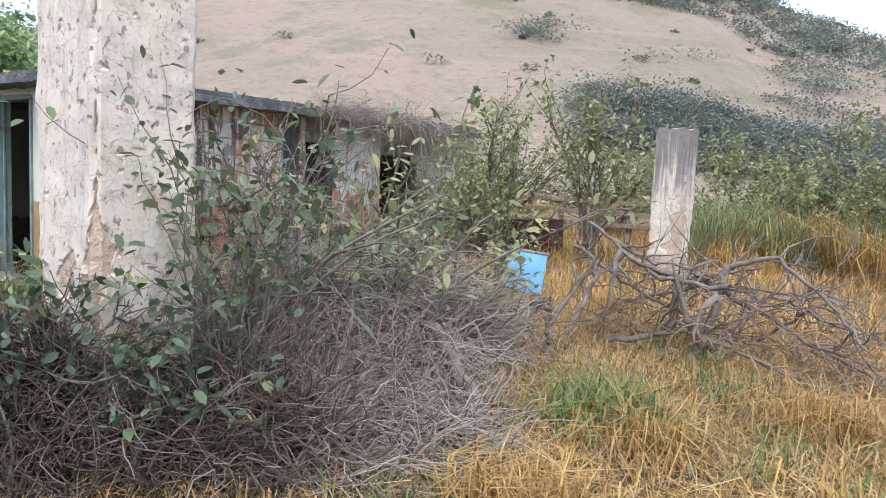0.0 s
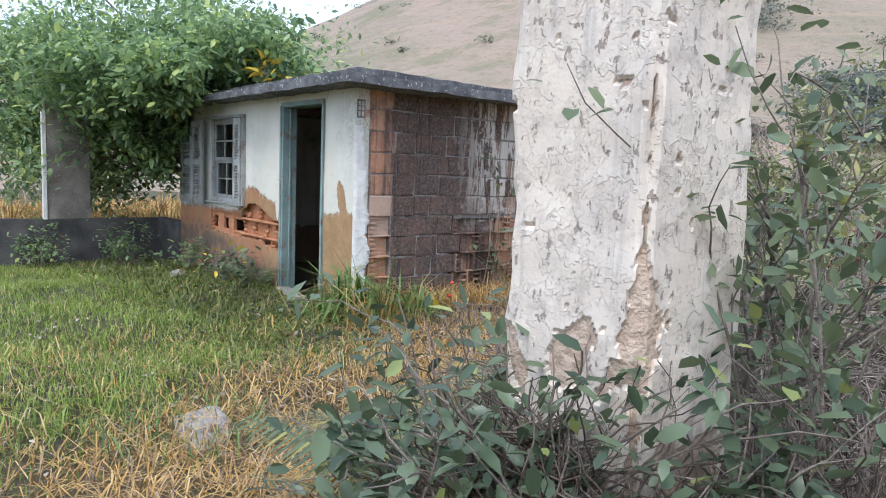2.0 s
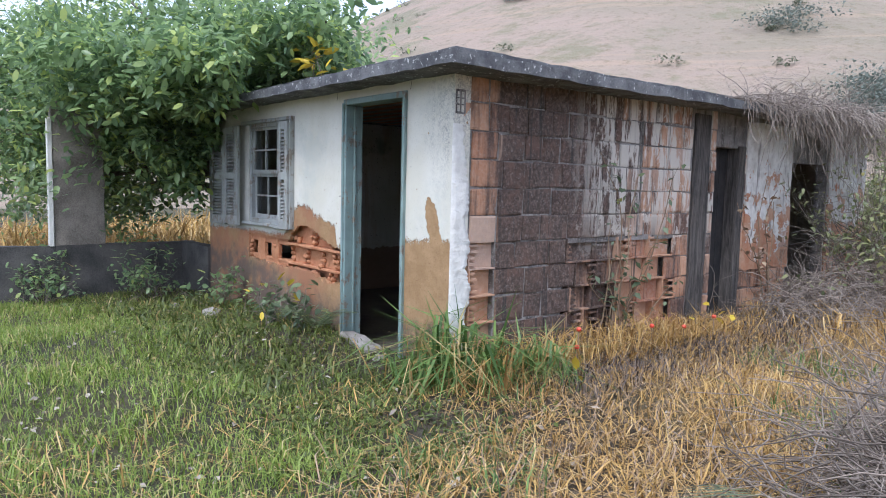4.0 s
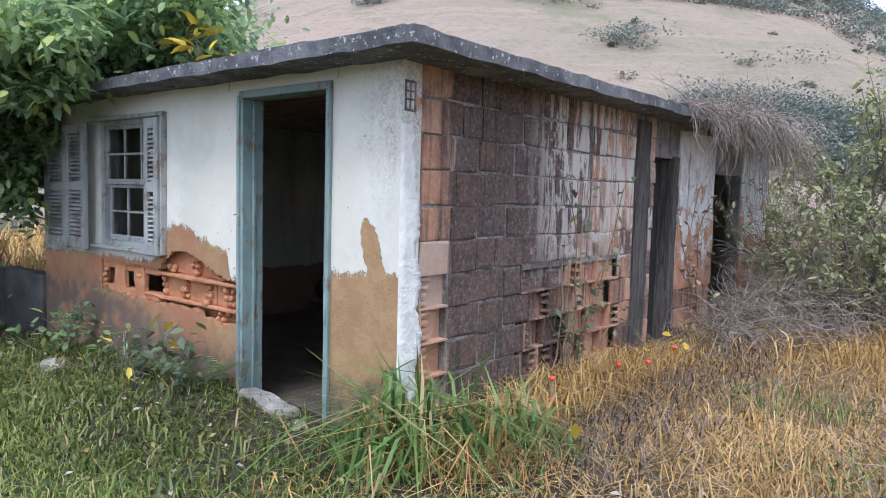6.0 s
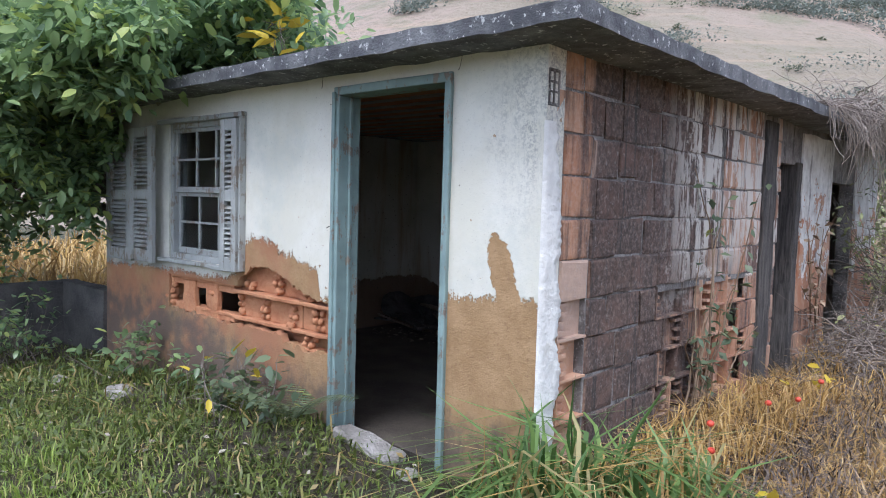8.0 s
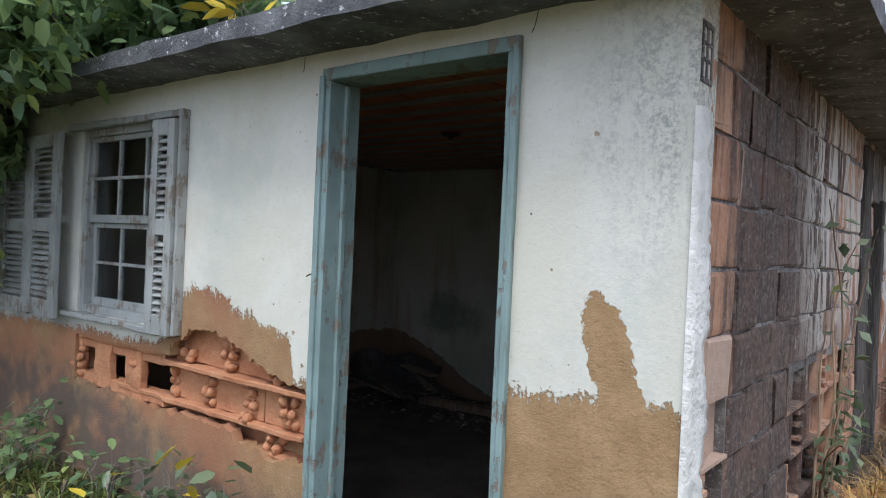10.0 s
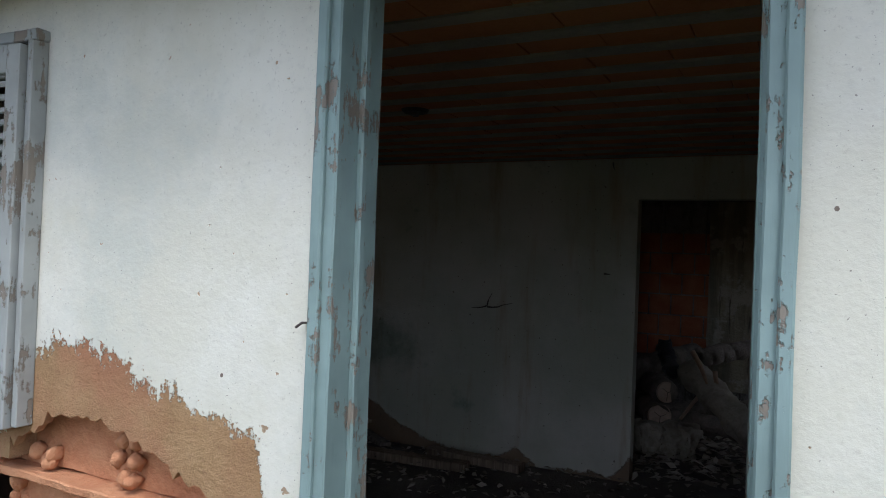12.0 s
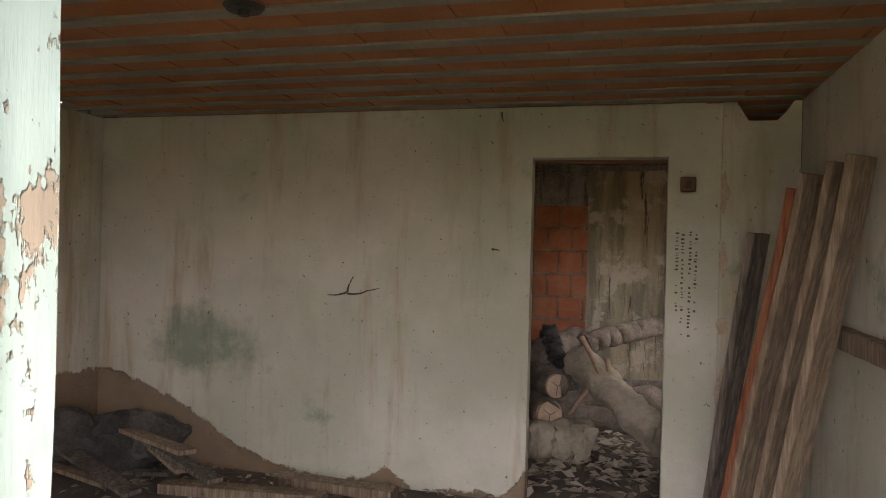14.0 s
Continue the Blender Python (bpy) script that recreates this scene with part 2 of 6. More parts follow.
def inner_plaster():
    """Stained greenish-white plaster of the room, brown where it has come away low down."""
    n = Nodes("stained_room_plaster", 0.9)
    z, x = n.axis(2), n.axis(0)
    c = n.mix(n.step(n.noise(1.1, 5, 0.6), 0.35, 0.65), (0.64, 0.61, 0.54), (0.48, 0.49, 0.40))
    c = n.mix(n.math("MULTIPLY", n.step(n.noise(1, 5, 0.7, n.scaled(4, 4, 0.5)), 0.5, 0.72), 0.7), c, (0.38, 0.27, 0.15))
    c = n.mix(n.math("MULTIPLY", n.step(n.noise(1.6, 5, 0.65), 0.62, 0.74), 0.6), c, (0.16, 0.22, 0.17))
    gx = n.math("DIVIDE", n.math("ADD", x, 11.35), 0.5)
    gz = n.math("DIVIDE", n.math("SUBTRACT", z, 0.85), 0.35)
    g = n.math("ADD", n.math("ADD", n.math("POWER", n.math("ABSOLUTE", gx), 2.0), n.math("POWER", n.math("ABSOLUTE", gz), 2.0)), n.math("MULTIPLY", n.noise(5, 6, 0.7), 2.2))
    c = n.mix(n.math("MULTIPLY", n.step(g, 1.9, 1.0), 0.6), c, (0.08, 0.16, 0.11))
    along = n.math("DIVIDE", n.math("ADD", x, 12.2), 4.5)
    edge = n.ramp(along, [(p, (v, v, v)) for p, v in ((0.0, 0.64), (0.07, 0.60), (0.17, 0.42), (0.26, 0.18), (0.36, 0.06), (0.44, 0.06), (0.48, 0.14), (0.52, 0.05), (0.64, 0.06), (0.68, 0.22), (0.8, 0.10), (1.0, 0.16))])
    edge = n.math("ADD", edge, n.math("MULTIPLY", n.math("SUBTRACT", n.noise(5, 6, 0.75), 0.5), 0.22))
    low = n.step(n.math("SUBTRACT", z, edge), 0.01, -0.01)
    c = n.mix(low, c, n.mix(n.noise(9, 5), (0.20, 0.145, 0.10), (0.32, 0.23, 0.15)))
    c = n.mix(n.math("MULTIPLY", n.step(n.noise(30, 3), 0.66, 0.7), 0.8), c, (0.12, 0.10, 0.08))
    n.bump(n.math("ADD", n.noise(9, 4), n.math("SUBTRACT", n.math("MULTIPLY", n.noise(70, 3), 0.3), low)), 0.006)
    return n.done(c)


def flaking_paint(name, tint, wood=(0.28, 0.24, 0.19), bare=0.60):
    """Old oil paint flaking from grey wood; worn more towards the foot by splashing rain."""
    n = Nodes(name, 0.6)
    g = n.noise(1, 5, 0.7, n.scaled(40, 40, 5))
    f = n.noise(7, 6, 0.75)
    worn = n.step(n.math("ADD", n.math("MULTIPLY", f, 0.7), n.math("MULTIPLY", g, 0.45)), bare, bare + 0.03)
    c = n.mix(n.step(n.noise(3, 4), 0.3, 0.7), tint, tuple(v * 0.72 for v in tint))
    n.bump(n.math("SUBTRACT", n.math("MULTIPLY", g, 0.5), worn), 0.003)
    return n.done(n.mix(worn, c, n.mix(g, tuple(v * 0.5 for v in wood), wood)))


def grey_wood(name, a, b):
    n = Nodes(name, 0.9)
    g = n.noise(1, 6, 0.7, n.scaled(45, 45, 3.0), 0.6)
    c = n.mix(n.step(g, 0.35, 0.68), a, b)
    c = n.mix(n.math("MULTIPLY", n.step(n.noise(3, 5), 0.5, 0.7), 0.5), c, tuple(v * 0.5 for v in a))
    n.bump(g, 0.006)
    return n.done(c)


def pillar_paint():
    """Thick limewash on rough render, streaked grey and flecked."""
    n = Nodes("flaking_limewash_on_pillar", 0.92)
    z = n.axis(2)
    streak = n.noise(1, 5, 0.7, n.scaled(14, 14, 0.9))
    c = n.mix(n.step(streak, 0.50, 0.7), (0.70, 0.625, 0.53), (0.45, 0.42, 0.38))
    c = n.mix(n.step(n.noise(2.5, 4), 0.42, 0.66), c, (0.77, 0.685, 0.565))
    layer = n.math("ADD", n.step(n.noise(6, 5, 0.65), 0.48, 0.495), n.step(n.noise(10, 5, 0.7, n.scaled(1.0, 1.0, 1.4)), 0.53, 0.54))
    c = n.mix(n.math("MULTIPLY", layer, 0.16), c, (0.60, 0.50, 0.39))
    c = n.mix(n.math("MULTIPLY", n.step(n.noise(11, 6, 0.75), 0.50, 0.64), 0.65), c, (0.47, 0.41, 0.35))
    bits = n.step(n.noise(1, 5, 0.65, n.scaled(30, 30, 19)), 0.61, 0.63)
    back = n.step(n.axis(1), 6.0, 8.0)
    soot = n.math("MULTIPLY", back, n.step(n.math("ADD", z, n.math("MULTIPLY", n.math("SUBTRACT", streak, 0.5), 3.2)), 1.35, 2.15))
    c = n.mix(n.math("MULTIPLY", soot, 0.85), c, (0.17, 0.16, 0.16))
    c = n.mix(bits, c, (0.36, 0.30, 0.25))
    n.bump(n.math("SUBTRACT", n.math("ADD", n.math("MULTIPLY", n.noise(18, 5, 0.7), 0.9), n.math("MULTIPLY", n.noise(80, 3), 0.25)), n.math("ADD", bits, n.math("MULTIPLY", layer, 0.45))), 0.0055)
    return n.done(c)


def earth_ground():
    n = Nodes("leaf_littered_earth", 1.0)
    c = n.mix(n.step(n.noise(0.9, 6, 0.65), 0.4, 0.62), (0.12, 0.10, 0.055), (0.24, 0.17, 0.085))
    x, y = n.axis(0), n.axis(1)
    lawn = n.step(n.math("ADD", n.math("ADD", n.math("MULTIPLY", x, -1.0), n.math("MULTIPLY", y, -0.35)), n.math("MULTIPLY", n.noise(0.8, 4), 2.0)), 5.2, 6.6)
    c = n.mix(n.math("MULTIPLY", lawn, 0.75), c, (0.045, 0.05, 0.024))
    # dark soil along the front wall, with the shade there painted in
    soil_and_shade = n.math("MULTIPLY", n.step(n.math("ADD", y, n.math("MULTIPLY", n.noise(1.2, 4), 0.9)), 3.0, 3.9), n.step(y, 4.3, 4.1))
    c = n.mix(n.math("MULTIPLY", soil_and_shade, 0.8), c, (0.075, 0.058, 0.042))
    dry = n.step(n.math("ADD", n.math("ADD", y, n.math("MULTIPLY", x, 0.4)), n.math("MULTIPLY", n.noise(0.5, 4), 3.0)), 3.5, 7.0)
    c = n.mix(n.math("MULTIPLY", dry, 0.8), c, (0.22, 0.15, 0.07))
    c = n.mix(n.step(n.noise(40, 5, 0.8), 0.5, 0.75), c, n.mix(0.5, c, (0.05, 0.04, 0.03)))
    n.bump(n.math("ADD", n.noise(30, 6, 0.8), n.noise(6, 3)), 0.04)
    return n.done(c)


def hill_grass():
    """Grazed dry hillside with cattle tracks along the contour and olive scrub patches."""
    n = Nodes("dry_pasture", 1.0)
    # base tint leans mauve, with a little distance haze mixed in
    c = n.mix(n.step(n.noise(0.045, 6, 0.65), 0.38, 0.66), (0.32, 0.245, 0.19), (0.25, 0.21, 0.15))
    c = n.mix(n.math("MULTIPLY", n.step(n.noise(1, 5, 0.7, n.scaled(0.03, 0.03, 0.9)), 0.5, 0.66), 0.5), c, (0.38, 0.275, 0.19))
    c = n.mix(n.math("MULTIPLY", n.step(n.noise(0.12, 6, 0.7), 0.50, 0.62), 0.65), c, (0.17, 0.17, 0.095))
    c = n.mix(n.math("MULTIPLY", n.step(n.noise(1.2, 5, 0.75), 0.50, 0.66), 0.6), c, (0.18, 0.155, 0.09))
    n.bump(n.noise(0.6, 6, 0.7), 0.6)
    return n.done(c)


M_FRONT, M_BRICK, M_CLEAN, M_MORTAR = front_paint(), grimy_brick("grimy_clay_brick", -0.05), plain("fresh_clay_brick", (0.40, 0.165, 0.075), (0.52, 0.26, 0.13), 7.0, 0.92, 0.0, 0.008, 40.0), old_mortar()
M_BROKEN = grimy_brick("broken_clay_brick", 0.16)
M_REDBRICK = plain("sheltered_red_brick", (0.33, 0.105, 0.05), (0.46, 0.19, 0.10), 5.0, 0.92)
M_FLAKEWALL = broken_plaster()
M_SLAB, M_ROOM, M_PILLAR, M_GROUND, M_HILL = slab_concrete(), inner_plaster(), pillar_paint(), earth_ground(), hill_grass()
M_EARTHRENDER = plain("bare_earth_render", (0.44, 0.33, 0.24), (0.60, 0.48, 0.37), 9.0, 0.95, 0.0, 0.012, 70.0)
M_TEAL = flaking_paint("flaking_teal_paint", (0.265, 0.355, 0.335), bare=0.615)
M_SHUTTER = flaking_paint("flaking_grey_white_paint", (0.37, 0.38, 0.355), bare=0.60)
M_SASH = flaking_paint("flaking_sash_paint", (0.37, 0.385, 0.365), bare=0.61)
M_TIMBER = grey_wood("weathered_timber", (0.06, 0.05, 0.042), (0.20, 0.17, 0.14))
M_BLACKPOST = grey_wood("mould_black_post", (0.035, 0.031, 0.029), (0.13, 0.115, 0.10))
M_PLANK = grey_wood("dusty_plank", (0.17, 0.12, 0.085), (0.36, 0.28, 0.20))
M_PLANKRED = grey_wood("red_stained_plank", (0.22, 0.07, 0.035), (0.38, 0.14, 0.07))
M_TILE = plain("ceiling_clay_tile", (0.36, 0.13, 0.055), (0.46, 0.20, 0.09), 3.0, depth=0.003)
M_JOIST = plain("joist_concrete", (0.24, 0.23, 0.21), (0.36, 0.33, 0.28), 4.0)
M_FLOOR = plain("dusty_cement_floor", (0.065, 0.054, 0.045), (0.15, 0.125, 0.10), 2.5, depth=0.01)
M_SOOT = plain("soot_black_wall", (0.035, 0.035, 0.035), (0.13, 0.12, 0.11), 2.5, depth=0.015)
M_POST = plain("stained_post_render", (0.12, 0.10, 0.085), (0.36, 0.32, 0.27), 2.0, depth=0.012)
M_ROUGHCAST = plain("rough_white_render", (0.62, 0.60, 0.55), (0.80, 0.78, 0.72), 10.0, depth=0.011, fine=30)
M_BARK = plain("grey_bark", (0.11, 0.09, 0.07), (0.27, 0.23, 0.19), 9.0, depth=0.012)
M_DRYSTEM = leafy("dry_stems", (0.15, 0.10, 0.062), (0.40, 0.29, 0.185), through=0.0, gloss=0.9)
M_VINE = leafy("grey_dead_vine", (0.14, 0.115, 0.095), (0.40, 0.335, 0.275), through=0.0, gloss=0.9)
M_STRAW = leafy("straw_grass", (0.27, 0.158, 0.054), (0.65, 0.425, 0.135), (0.70, 0.52, 0.24), 0.14, 0.7)
M_LAWN = leafy("lawn_grass", (0.13, 0.205, 0.034), (0.37, 0.45, 0.085), (0.56, 0.47, 0.20), 0.16, 0.55, 0.35)
# darker than the lawn: shade before the house put into the green
M_SHADEGREEN = leafy("shade_toned_blade", (0.058, 0.085, 0.018), (0.175, 0.205, 0.045), (0.36, 0.27, 0.10), 0.10, 0.5, 0.3)
M_LUSH = leafy("lush_grass", (0.07, 0.14, 0.035), (0.22, 0.33, 0.09), (0.46, 0.38, 0.17), 0.10, 0.5, 0.35)
M_LEAF = leafy("dark_tree_leaf", (0.12, 0.195, 0.10), (0.36, 0.48, 0.20), (0.58, 0.66, 0.20), 0.10, 0.32, 0.5)
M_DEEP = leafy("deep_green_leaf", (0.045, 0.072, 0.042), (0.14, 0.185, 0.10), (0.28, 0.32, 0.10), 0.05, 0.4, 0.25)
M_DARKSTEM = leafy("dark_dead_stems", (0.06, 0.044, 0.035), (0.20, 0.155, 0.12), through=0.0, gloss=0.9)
M_SHRUB = leafy("shrub_leaf", (0.075, 0.11, 0.062), (0.19, 0.235, 0.12), (0.36, 0.38, 0.11), 0.06, 0.45, 0.3)
M_OLIVE = leafy("olive_leaf", (0.155, 0.185, 0.085), (0.37, 0.39, 0.17), (0.40, 0.36, 0.12), 0.08, 0.5, 0.3)
M_YELLOW = leafy("yellow_leaf", (0.50, 0.36, 0.03), (0.72, 0.56, 0.05), gloss=0.5)
M_FARBUSH = leafy("far_bush", (0.10, 0.12, 0.08), (0.19, 0.20, 0.13), gloss=0.9, through=0.3)
# leaf colours lightened and greyed to hold the haze of distance
M_HAZEWOODS = leafy("hazed_scrub_woods", (0.15, 0.175, 0.15), (0.23, 0.255, 0.205), gloss=0.9, through=0.3)


# ---- building helpers ----
RNG = np.random.default_rng(7)


def solid(name, verts, faces, material, smooth=False):
    me = bpy.data.meshes.new(name)
    me.from_pydata([tuple(v) for v in verts], [], faces)
    me.materials.append(material)
    if smooth:
        me.polygons.foreach_set("use_smooth", [True] * len(me.polygons))
    me.update()
    return me


def many(name, verts, quads, material, smooth=False):
    """A mesh from arrays: verts (n, 3) and faces (m, 3 or 4)."""
    me = bpy.data.meshes.new(name)
    k = quads.shape[1]
    me.vertices.add(len(verts))
    me.vertices.foreach_set("co", np.asarray(verts, dtype=np.float32).ravel())
    me.loops.add(quads.size)
    me.loops.foreach_set("vertex_index", quads.ravel().astype(np.int32))
    me.polygons.add(len(quads))
    me.polygons.foreach_set("loop_start", np.arange(0, quads.size, k, dtype=np.int32))
    me.polygons.foreach_set("loop_total", np.full(len(quads), k, dtype=np.int32))
    me.materials.append(material)
    if smooth:
        me.polygons.foreach_set("use_smooth", np.ones(len(quads), dtype=bool))
    me.update(calc_edges=True)
    return me


def under(ob, parent):
    ob.parent = parent
    return ob


def part(name, bm, material, parent=None, label=""):
    """Links a bmesh as one mesh object, under a thing or a part."""
    me = bpy.data.meshes.new(name)
    bm.to_mesh(me)
    bm.free()
    me.materials.append(material)
    ob = new(name, me)
    ob.parent = parent
    return tagged(ob, label)


def add_box(bm, x0, x1, y0, y1, z0, z1, bevel=0.0, m=None):
    g = bmesh.ops.create_cube(bm, size=1.0)
    for v in g["verts"]:
        v.co = Vector((x0 + (v.co.x + 0.5) * (x1 - x0), y0 + (v.co.y + 0.5) * (y1 - y0), z0 + (v.co.z + 0.5) * (z1 - z0)))
    if bevel:
        es = list({e for v in g["verts"] for e in v.link_edges})
        r = bmesh.ops.bevel(bm, geom=es, offset=bevel, segments=1, affect="EDGES")
        if m:
            bmesh.ops.transform(bm, matrix=m, verts=r["verts"])
    elif m:
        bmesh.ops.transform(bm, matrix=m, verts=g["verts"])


def boxes(name, rows, material, parent=None, bevel=0.0, label=""):
    bm = bmesh.new()
    for r in rows:
        add_box(bm, *r, bevel=bevel)
    return part(name, bm, material, parent, label)


def roughen(ob, amount, scale=4.0, cuts=0.12):
    """Wears the edges and faces of a mesh: splits long edges and pushes the points about."""
    bm = bmesh.new()
    bm.from_mesh(ob.data)
    for _ in range(6):
        es = [e for e in bm.edges if e.calc_length() > cuts]
        if not es or len(bm.verts) > 6000:
            break
        bmesh.ops.subdivide_edges(bm, edges=es, cuts=1, use_grid_fill=True)
    bmesh.ops.triangulate(bm, faces=[f for f in bm.faces if len(f.verts) > 4])
    for v in bm.verts:
        v.co += amount * noise.noise_vector(v.co * scale) + 0.5 * amount * noise.noise_vector(v.co * scale * 3.1)
    bm.to_mesh(ob.data)
    bm.free()
    return ob


def thing(name, label, category, place=(0, 0, 0), group="", kind=""):
    ob = new(name)
    ob.location = place
    ob.empty_display_size = 0.1
    return tagged(ob, label, category, group, kind)


def tube_arrays(points, radii, sides=5):
    """Points (n, 3) and radii (n) to a closed-off tube's verts and quads."""
    p = np.asarray(points, float)
    t = np.gradient(p, axis=0)
    t /= np.linalg.norm(t, axis=1)[:, None] + 1e-9
    ref = np.where(np.abs(t[:, 2:3]) > 0.9, np.array([[1.0, 0, 0]]), np.array([[0, 0, 1.0]]))
    u = np.cross(t, ref)
    u /= np.linalg.norm(u, axis=1)[:, None] + 1e-9
    w = np.cross(t, u)
    a = np.arange(sides) * 2 * math.pi / sides
    ring = p[:, None, :] + np.asarray(radii)[:, None, None] * (np.cos(a)[None, :, None] * u[:, None, :] + np.sin(a)[None, :, None] * w[:, None, :])
    n = len(p)
    i = np.arange(n - 1)[:, None] * sides + np.arange(sides)[None, :]
    j = np.arange(n - 1)[:, None] * sides + (np.arange(sides)[None, :] + 1) % sides
    q = np.stack([i, j, j + sides, i + sides], axis=-1).reshape(-1, 4)
    return ring.reshape(-1, 3), q


def tubes(name, lines, material, sides=5):
    """Many tubes in one mesh; lines: (points, radii)."""
    vs, qs, k = [], [], 0
    for p, r in lines:
        v, q = tube_arrays(p, r, sides)
        vs.append(v)
        qs.append(q + k)
        k += len(v)
    return many(name, np.concatenate(vs), np.concatenate(qs), material, True)


def crooked(start, way, length, rng, steps=7, wander=0.25, droop=0.0):
    """A wandering line from start."""
    p, d = [np.array(start, float)], np.array(way, float) / (np.linalg.norm(way) + 1e-9)
    for _ in range(steps):
        d = d + rng.normal(0, wander, 3) + np.array([0, 0, -droop])
        d /= np.linalg.norm(d)
        p.append(p[-1] + d * length / steps)
    return np.array(p)


def leaves(name, spots, size, material, rng, spread=0.5, narrow=0.45, hang=0.3, oval=False):
    """Folded pointed leaves, one at each spot, in one mesh; oval ones have a rounder outline."""
    n = len(spots)
    s = size * rng.uniform(0.55, 1.3, n)[:, None]
    d = rng.normal(0, 1, (n, 3))
    d[:, 2] = d[:, 2] * spread - hang
    d /= np.linalg.norm(d, axis=1)[:, None]
    side = np.cross(d, np.array([0, 0, 1.0]) + rng.normal(0, 0.35, (n, 3)))
    side /= np.linalg.norm(side, axis=1)[:, None] + 1e-9
    up = np.cross(side, d)
    a = np.asarray(spots, float)
    at = lambda f, w, h: a + d * s * f + side * s * narrow * w + up * s * h
    i = np.arange(n)[:, None]
    if oval:
        c = rng.uniform(-0.16, 0.04, n)[:, None]
        ring = [a, at(0.22, 0.40, 0.07), at(0.62, 0.44, 0.06 + c * 0.5), at(1.0, 0, c), at(0.62, -0.44, 0.06 + c * 0.5), at(0.22, -0.40, 0.07), at(0.5, 0, 0.0)]
        i = i * 7
        q = np.concatenate([i + np.array([[p, r, 6]]) for p, r in ((0, 1), (1, 2), (2, 3), (3, 4), (4, 5), (5, 0))])
    else:
        ring = [a, at(0.45, 0.5, 0.10), at(1.0, 0, 0), at(0.45, -0.5, 0.10)]
        i = i * 4
        q = np.concatenate([i + np.array([[0, 1, 2]]), i + np.array([[0, 2, 3]])])
    return many(name, np.stack(ring, axis=1).reshape(-1, 3), q, material)


def blades(name, spots, height, width, material, rng, lean=0.5, curl=0.5):
    """Grass blades of three pieces each, bent over, in one mesh."""
    n = len(spots)
    h = (np.asarray(height) * rng.uniform(0.5, 1.25, n))[:, None]
    w = width * rng.uniform(0.6, 1.4, n)[:, None]
    a = rng.uniform(0, 2 * math.pi, n)
    out = np.stack([np.cos(a), np.sin(a), np.zeros(n)], axis=1)
    side = np.stack([-np.sin(a), np.cos(a), np.zeros(n)], axis=1)
    l = rng.uniform(0.05, 1, n)[:, None] * lean
    c = rng.uniform(0, 1, n)[:, None] * curl
    base = np.asarray(spots, float)
    up = np.array([0, 0, 1.0])
    mid = base + out * h * l * 0.35 + up * h * np.clip(0.55 - 0.14 * l, 0.12, 1) + side * h * rng.normal(0, 0.10, n)[:, None]
    tip = base + out * h * np.minimum(l + c, 1.5) * 0.8 + side * h * rng.normal(0, 0.22, n)[:, None] + up * h * np.clip(1.0 - 0.5 * l - 0.5 * c + rng.normal(0, 0.12, n)[:, None], 0.05, 1)
    v = np.stack([base - side * w, base + side * w, mid + side * w * 0.8, mid - side * w * 0.8, tip], axis=1).reshape(-1, 3)
    i = np.arange(n)[:, None] * 5
    f = np.concatenate([i + np.array([[0, 1, 2]]), i + np.array([[0, 2, 3]]), i + np.array([[3, 2, 4]])])
    return many(name, v, f, material)


def land(x, y):
    """Height of the ground."""
    x, y = np.asarray(x, float), np.asarray(y, float)
    z = 0.22 + 0.035 * np.sin(1.3 * x + 0.7 * y) * np.cos(0.9 * y - 0.4 * x) + 0.02 * np.sin(3.1 * x - 2.3 * y)
    z = z - 0.20 * np.clip((-9.5 - x) / 4.0, 0, 1)
    z = z + 0.02 * np.clip(y - 6, 0, 30)
    return z


# ---- ground, hills ----
HX0, HX1, HY0, HY1 = -12.3, -7.56, 4.03, 11.0   # outer faces of the house


def build_ground():
    fine_x = np.concatenate([np.arange(-15, -12.35, 0.25), [-12.28, -12.2], np.arange(-12, -7.8, 0.3), [-7.70, -7.61], np.arange(-7.5, 4.01, 0.15)])
    fine_y = np.concatenate([np.arange(-3, 3.95, 0.15), [4.07, 4.16], np.arange(4.4, 10.8, 0.25), [10.86, 10.95], np.arange(11.1, 18, 0.3)])
    far = np.array([19, 22, 26, 32, 40, 60, 100, 200, 500, 1500, 4000], float)
    xs = np.concatenate([-4 - far[::-1], fine_x, far - 8])
    ys = np.concatenate([-far[::-1] + 10, fine_y, far + 2])
    gx, gy = np.meshgrid(xs, ys, indexing="ij")
    z = land(gx, np.minimum(gy, 40))
    z = np.where(np.abs(gx) + np.abs(gy) > 120, 0.5, z)
    inside = (gx > -12.25) & (gx < -7.65) & (gy > 4.1) & (gy < 10.9)
    z = np.where(inside, -0.25, z)
    ny = len(ys)
    i = (np.arange(len(xs) - 1)[:, None] * ny + np.arange(ny - 1)[None, :]).reshape(-1, 1)
    q = i + np.array([[0, ny, ny + 1, 1]])
    ob = new("ground", many("ground", np.stack([gx, gy, z], -1).reshape(-1, 3), q, M_GROUND, True))
    tagged(ob, "uneven yard of earth with leaf litter and grass", "ground", kind="structure")


RIDGE = [(-180, 3), (-90, 4), (-40, 7), (-15, 7), (0, 8.6), (6, 10.3), (10, 11.6), (14, 14.0), (25, 16.6), (40, 17), (48, 15), (55, 12.7), (62, 9.6), (68, 7), (80, 5), (120, 4), (180, 3)]


